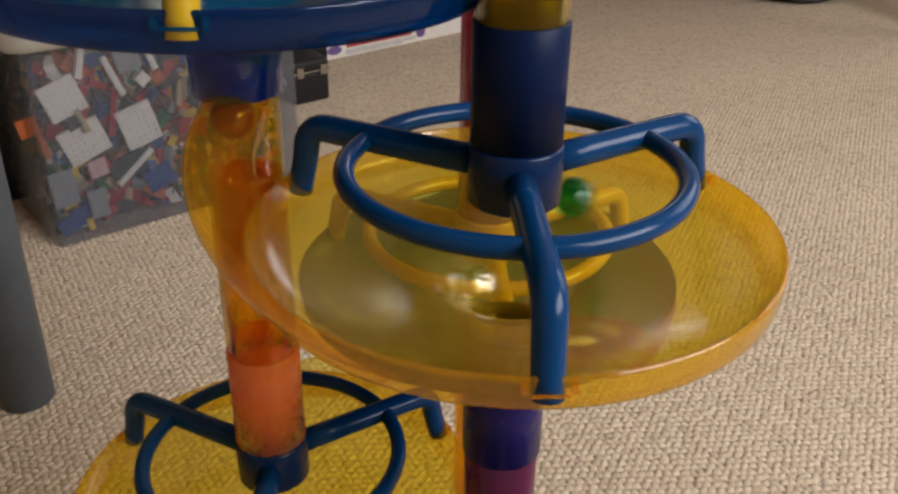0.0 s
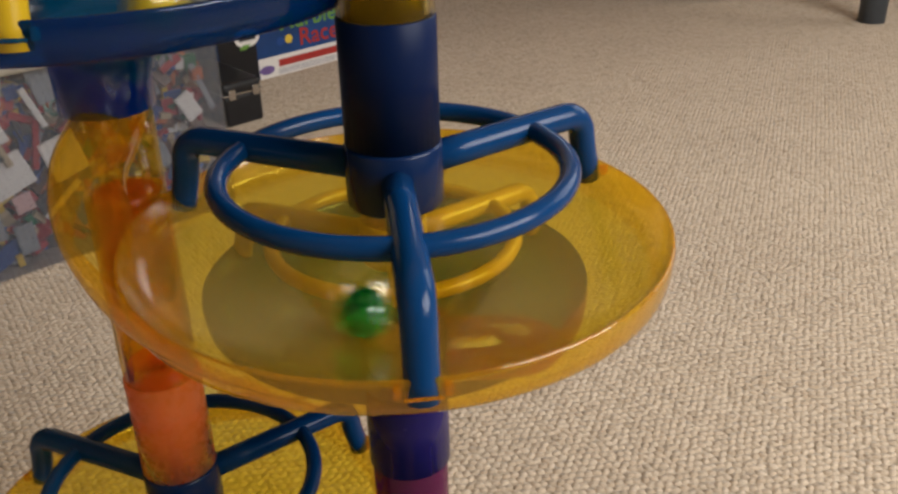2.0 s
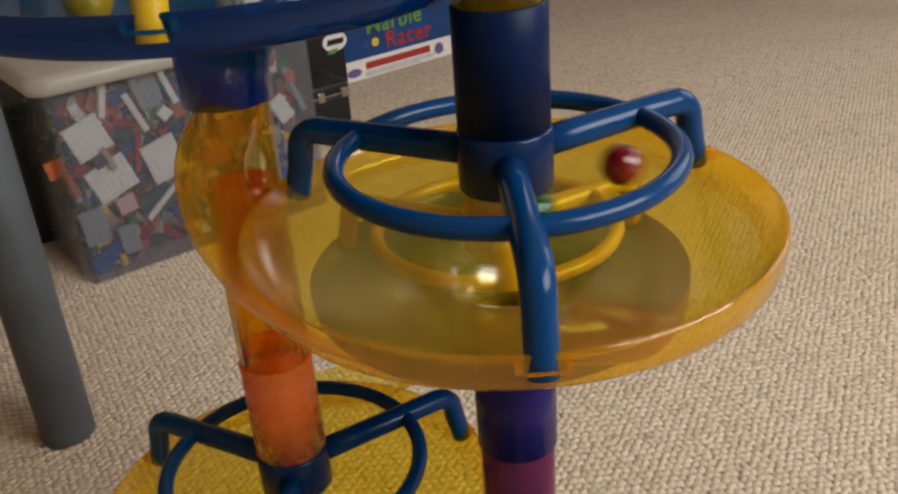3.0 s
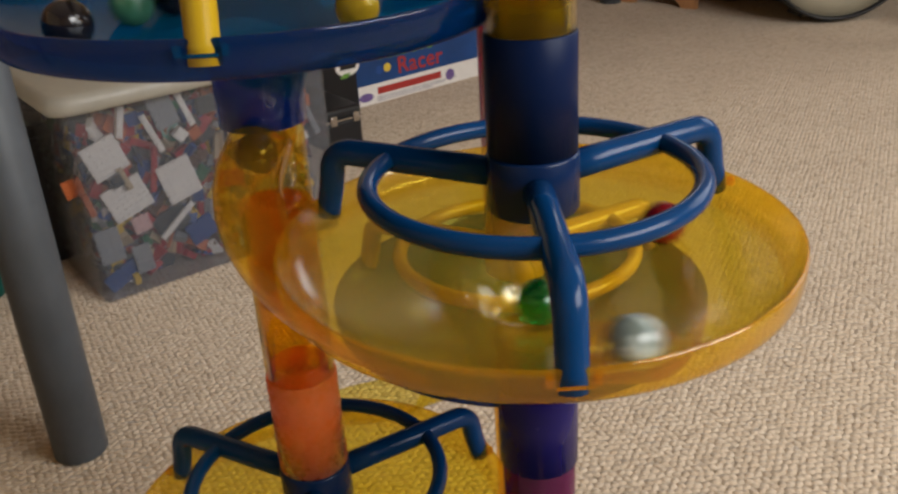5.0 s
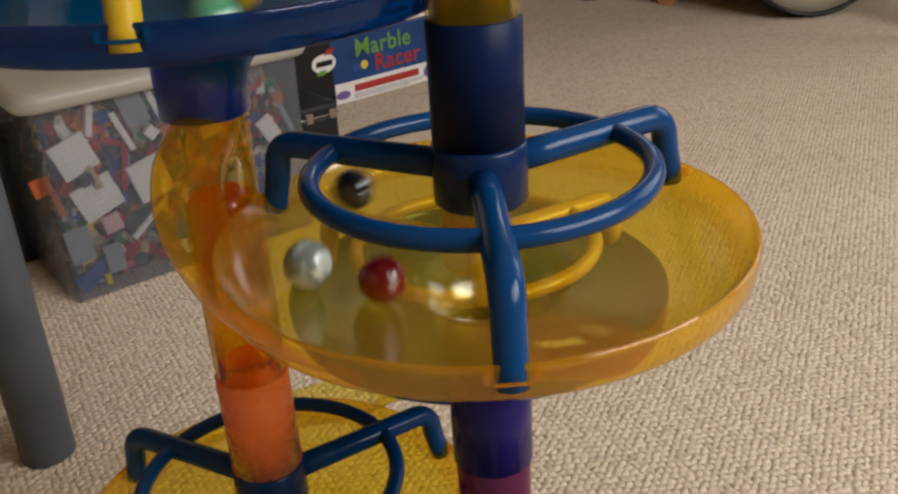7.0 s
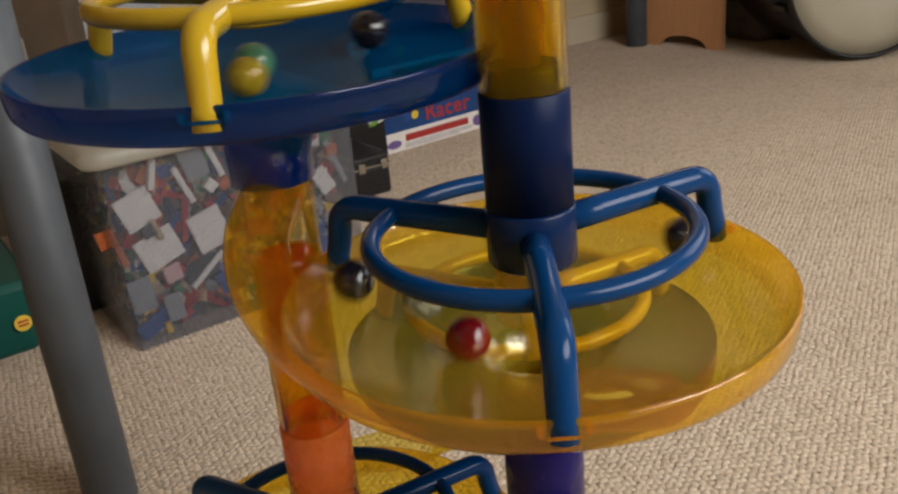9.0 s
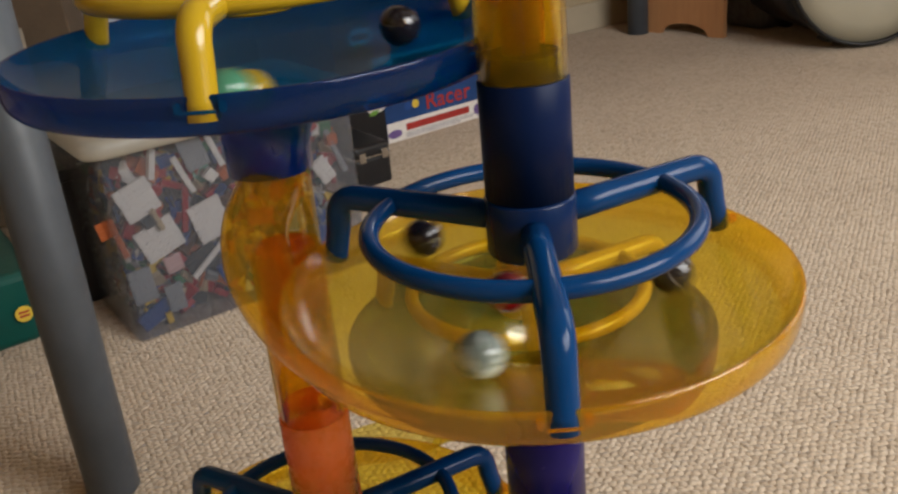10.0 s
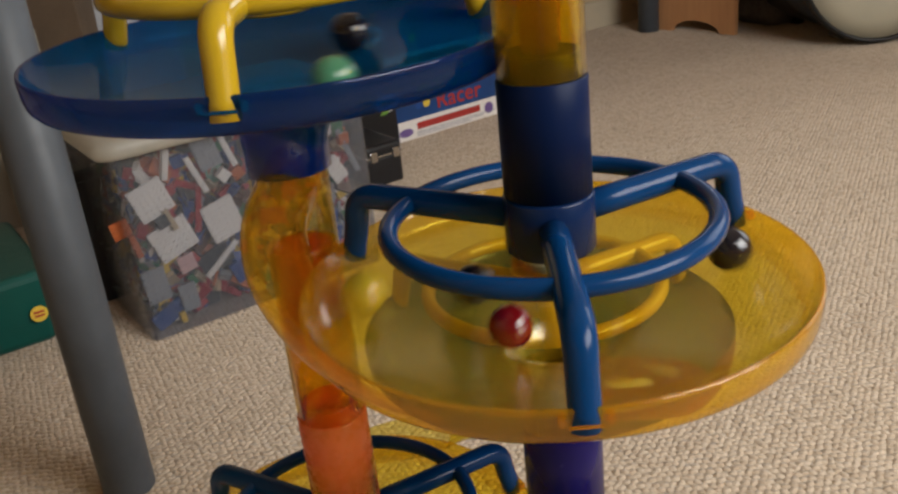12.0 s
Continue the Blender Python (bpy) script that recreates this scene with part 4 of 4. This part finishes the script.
BLACK2_ROWS = [(8.3, -105, 71), (8.4, -64, 78), (8.5, -26, 77), (8.6, 16, 76), (8.7, 38, 73), (8.9, 118, 65), (9, 163, 69), (9.1, 202, 68), (9.2, 242, 71), (9.3, 280, 73), (9.4, 306, 75), (9.5, 334, 74), (9.6, 368, 74), (9.7, 398, 74), (9.8, 426, 72), (10, 489, 64), (10.1, 521, 63), (10.2, 555, 64), (10.3, 585, 64), (10.4, 617, 65), (10.5, 645, 73), (10.6, 671, 73), (10.7, 697, 74), (10.8, 721, 73), (10.9, 750, 70), (11, 774, 59), (11.2, 845, 57), (11.3, 882, 58), (11.4, 920, 57), (11.5, 957, 65)] + [(11.6, 984, 62), (11.7, 1014, 69), (11.8, 1042, 69), (11.9, 1068, 70), (12, 1091, 66)]
YELLOW_ROWS = [(11.2, -156, 78), (11.3, -108, 74), (11.4, -64, 72), (11.5, -29, 77), (11.6, 13, 75), (11.7, 50, 71), (11.9, 130, 67), (12, 179, 67)]
YELLOW_UPPER = [(0.0, -5600, 52), (4.47, -2865, 37), (4.7, -2685, 36), (5.02, -2505, 35), (5.2, -2350, 34), (8.3, -40, 26), (8.37, 15, 26), (8.6, 195, 25), (8.86, 375, 24), (9.1, 555, 23), (9.31, 735, 22), (9.53, 915, 20), (9.74, 1095, 18), (9.93, 1275, 17), (10.1, 1440, 17), (10.25, 1600, 15), (10.4, 1780, 11)]
MINT_UPPER = [(0.0, -1100, 62), (4.5, 666, 53), (5.1, 925, 50), (5.3, 985, 49), (8.3, 2298, 34), (8.5, 2367, 36), (8.6, 2430, 36), (8.7, 2475, 36), (8.8, 2540, 34), (8.9, 2586, 34), (9.0, 2628, 35), (9.2, 2724, 35), (9.3, 2787, 35), (9.4, 2840, 35), (9.5, 2900, 33), (9.6, 2945, 33), (9.7, 2995, 34), (9.8, 3050, 36), (9.9, 3085, 36), (10.0, 3141, 34), (10.1, 3200, 34), (10.2, 3270, 34), (10.3, 3315, 34), (10.4, 3363, 32), (10.5, 3420, 33), (10.6, 3480, 33), (10.7, 3535, 33)] + [(11.0, 3715, 31), (11.4, 3935, 32), (11.6, 4060, 30), (12.0, 4275, 31)]
BLACK_UPPER = [(0.0, -925, 70), (5.1, 604, 64), (5.2, 635, 63), (5.3, 664, 63), (8.3, 1644, 64), (8.4, 1680, 63), (8.5, 1713, 63), (8.6, 1740, 62), (8.7, 1768, 61), (8.8, 1802, 60), (8.9, 1827, 61), (9.0, 1854, 60), (9.1, 1885, 58), (9.2, 1920, 58), (9.3, 1958, 60), (9.4, 1998, 60), (9.5, 2026, 60), (9.6, 2054, 59), (9.7, 2085, 59), (9.8, 2122, 58), (9.9, 2160, 56), (10.0, 2190, 57), (10.1, 2219, 55), (10.2, 2258, 54), (10.3, 2302, 53), (10.4, 2338, 54), (10.5, 2368, 56), (10.6, 2400, 56)] + [(10.7, 2433, 56), (10.8, 2468, 54), (11.0, 2550, 50), (11.2, 2625, 51), (11.4, 2704, 51), (11.6, 2788, 53), (11.8, 2856, 51), (12.0, 2943, 47)]

RED_GLASS = marble_material("red_marble", (0.15, 0.003, 0.006))
GREEN_GLASS = glass_marble("green_glass_marble", (0.015, 0.34, 0.05))
SILVER = marble_material("pearl_marble", (0.15, 0.18, 0.16), (0.40, 0.45, 0.42), 0.45, 0.06, 60)
BLACK_A = marble_material("black_white_marble", (0.010, 0.009, 0.012), (0.55, 0.53, 0.50), 0.34, 0.12, 45)
BLACK_B = marble_material("black_marble", (0.009, 0.007, 0.010), (0.10, 0.095, 0.095), 0.22, 0.12, 60)
YELLOW_M = glass_marble("yellow_glass_marble", (0.72, 0.52, 0.03), 0.45)
MINT = marble_material("mint_marble", (0.075, 0.26, 0.15))


def motions():
    def play(ob, rows):
        last = -1.0
        clean = []
        for t, m in rows:
            if t > last + 0.04:
                clean.append((t, m))
                last = t
        if clean[0][0] > 0.01:
            clean.insert(0, (0.0, clean[0][1]))
        if clean[-1][0] < 11.99:
            clean.append((12.0, clean[-1][1]))
        walk(ob, clean)

    red = down_chute(0.4, -149)[2:]
    play(marble(RED_GLASS, "glossy dark red marble rolling in the yellow dish"), red + orbit(A, H, RED_ROWS, 0.4, 12.0))
    fall = [(6.5, pose(0.0015, -0.0062, H - 0.0440)), (6.6, pose(0.0002, -0.0062, H - 0.0445)), (6.7, pose(-0.0032, -0.0050, H - 0.0450)), (6.8, pose(0, 0, H - 0.052)), (6.9, pose(0, 0, H - 0.11)), (7.0, pose(0, 0, H - 0.20))]
    play(marble(GREEN_GLASS, "clear green glass marble rolling in the yellow dish"), orbit(A, H, GREEN_ROWS, 0.0, 6.4) + fall)
    SILVER_ROWS.insert(0, (3.9, -152, 76))
    play(marble(SILVER, "silvery pearl marble rolling in the yellow dish"), blue_then(None, (420, 50, -200), 3.9) + down_chute(3.9, -152) + orbit(A, H, SILVER_ROWS, 3.9, 12.0))
    play(marble(BLACK_A, "black marble with white swirls"), blue_then(None, (430, 60, -200), 5.3) + down_chute(5.3, -146) + orbit(A, H, BLACK1_ROWS, 5.3, 12.0))
    BLACK2_ROWS.insert(0, (8.2, -150, 74))
    play(marble(BLACK_B, "black marble with faint grey streaks"), blue_then(None, (440, 65, -200), 8.2) + down_chute(8.2, -150) + orbit(A, H, BLACK2_ROWS, 8.2, 12.0))
    play(marble(YELLOW_M, "translucent yellow marble rolling round"), orbit(BT, TOP, YELLOW_UPPER, 0.0, 10.4) + down_chute(11.2, -156)[1:] + orbit(A, H, YELLOW_ROWS, 11.2, 12.0))
    play(marble(MINT, "opaque mint green marble in the blue dish"), orbit(BT, TOP, MINT_UPPER, 0.0, 12.0))
    play(marble(BLACK_B, "black marble with faint grey streaks in the blue dish"), orbit(BT, TOP, BLACK_UPPER, 0.0, 12.0))


motions()
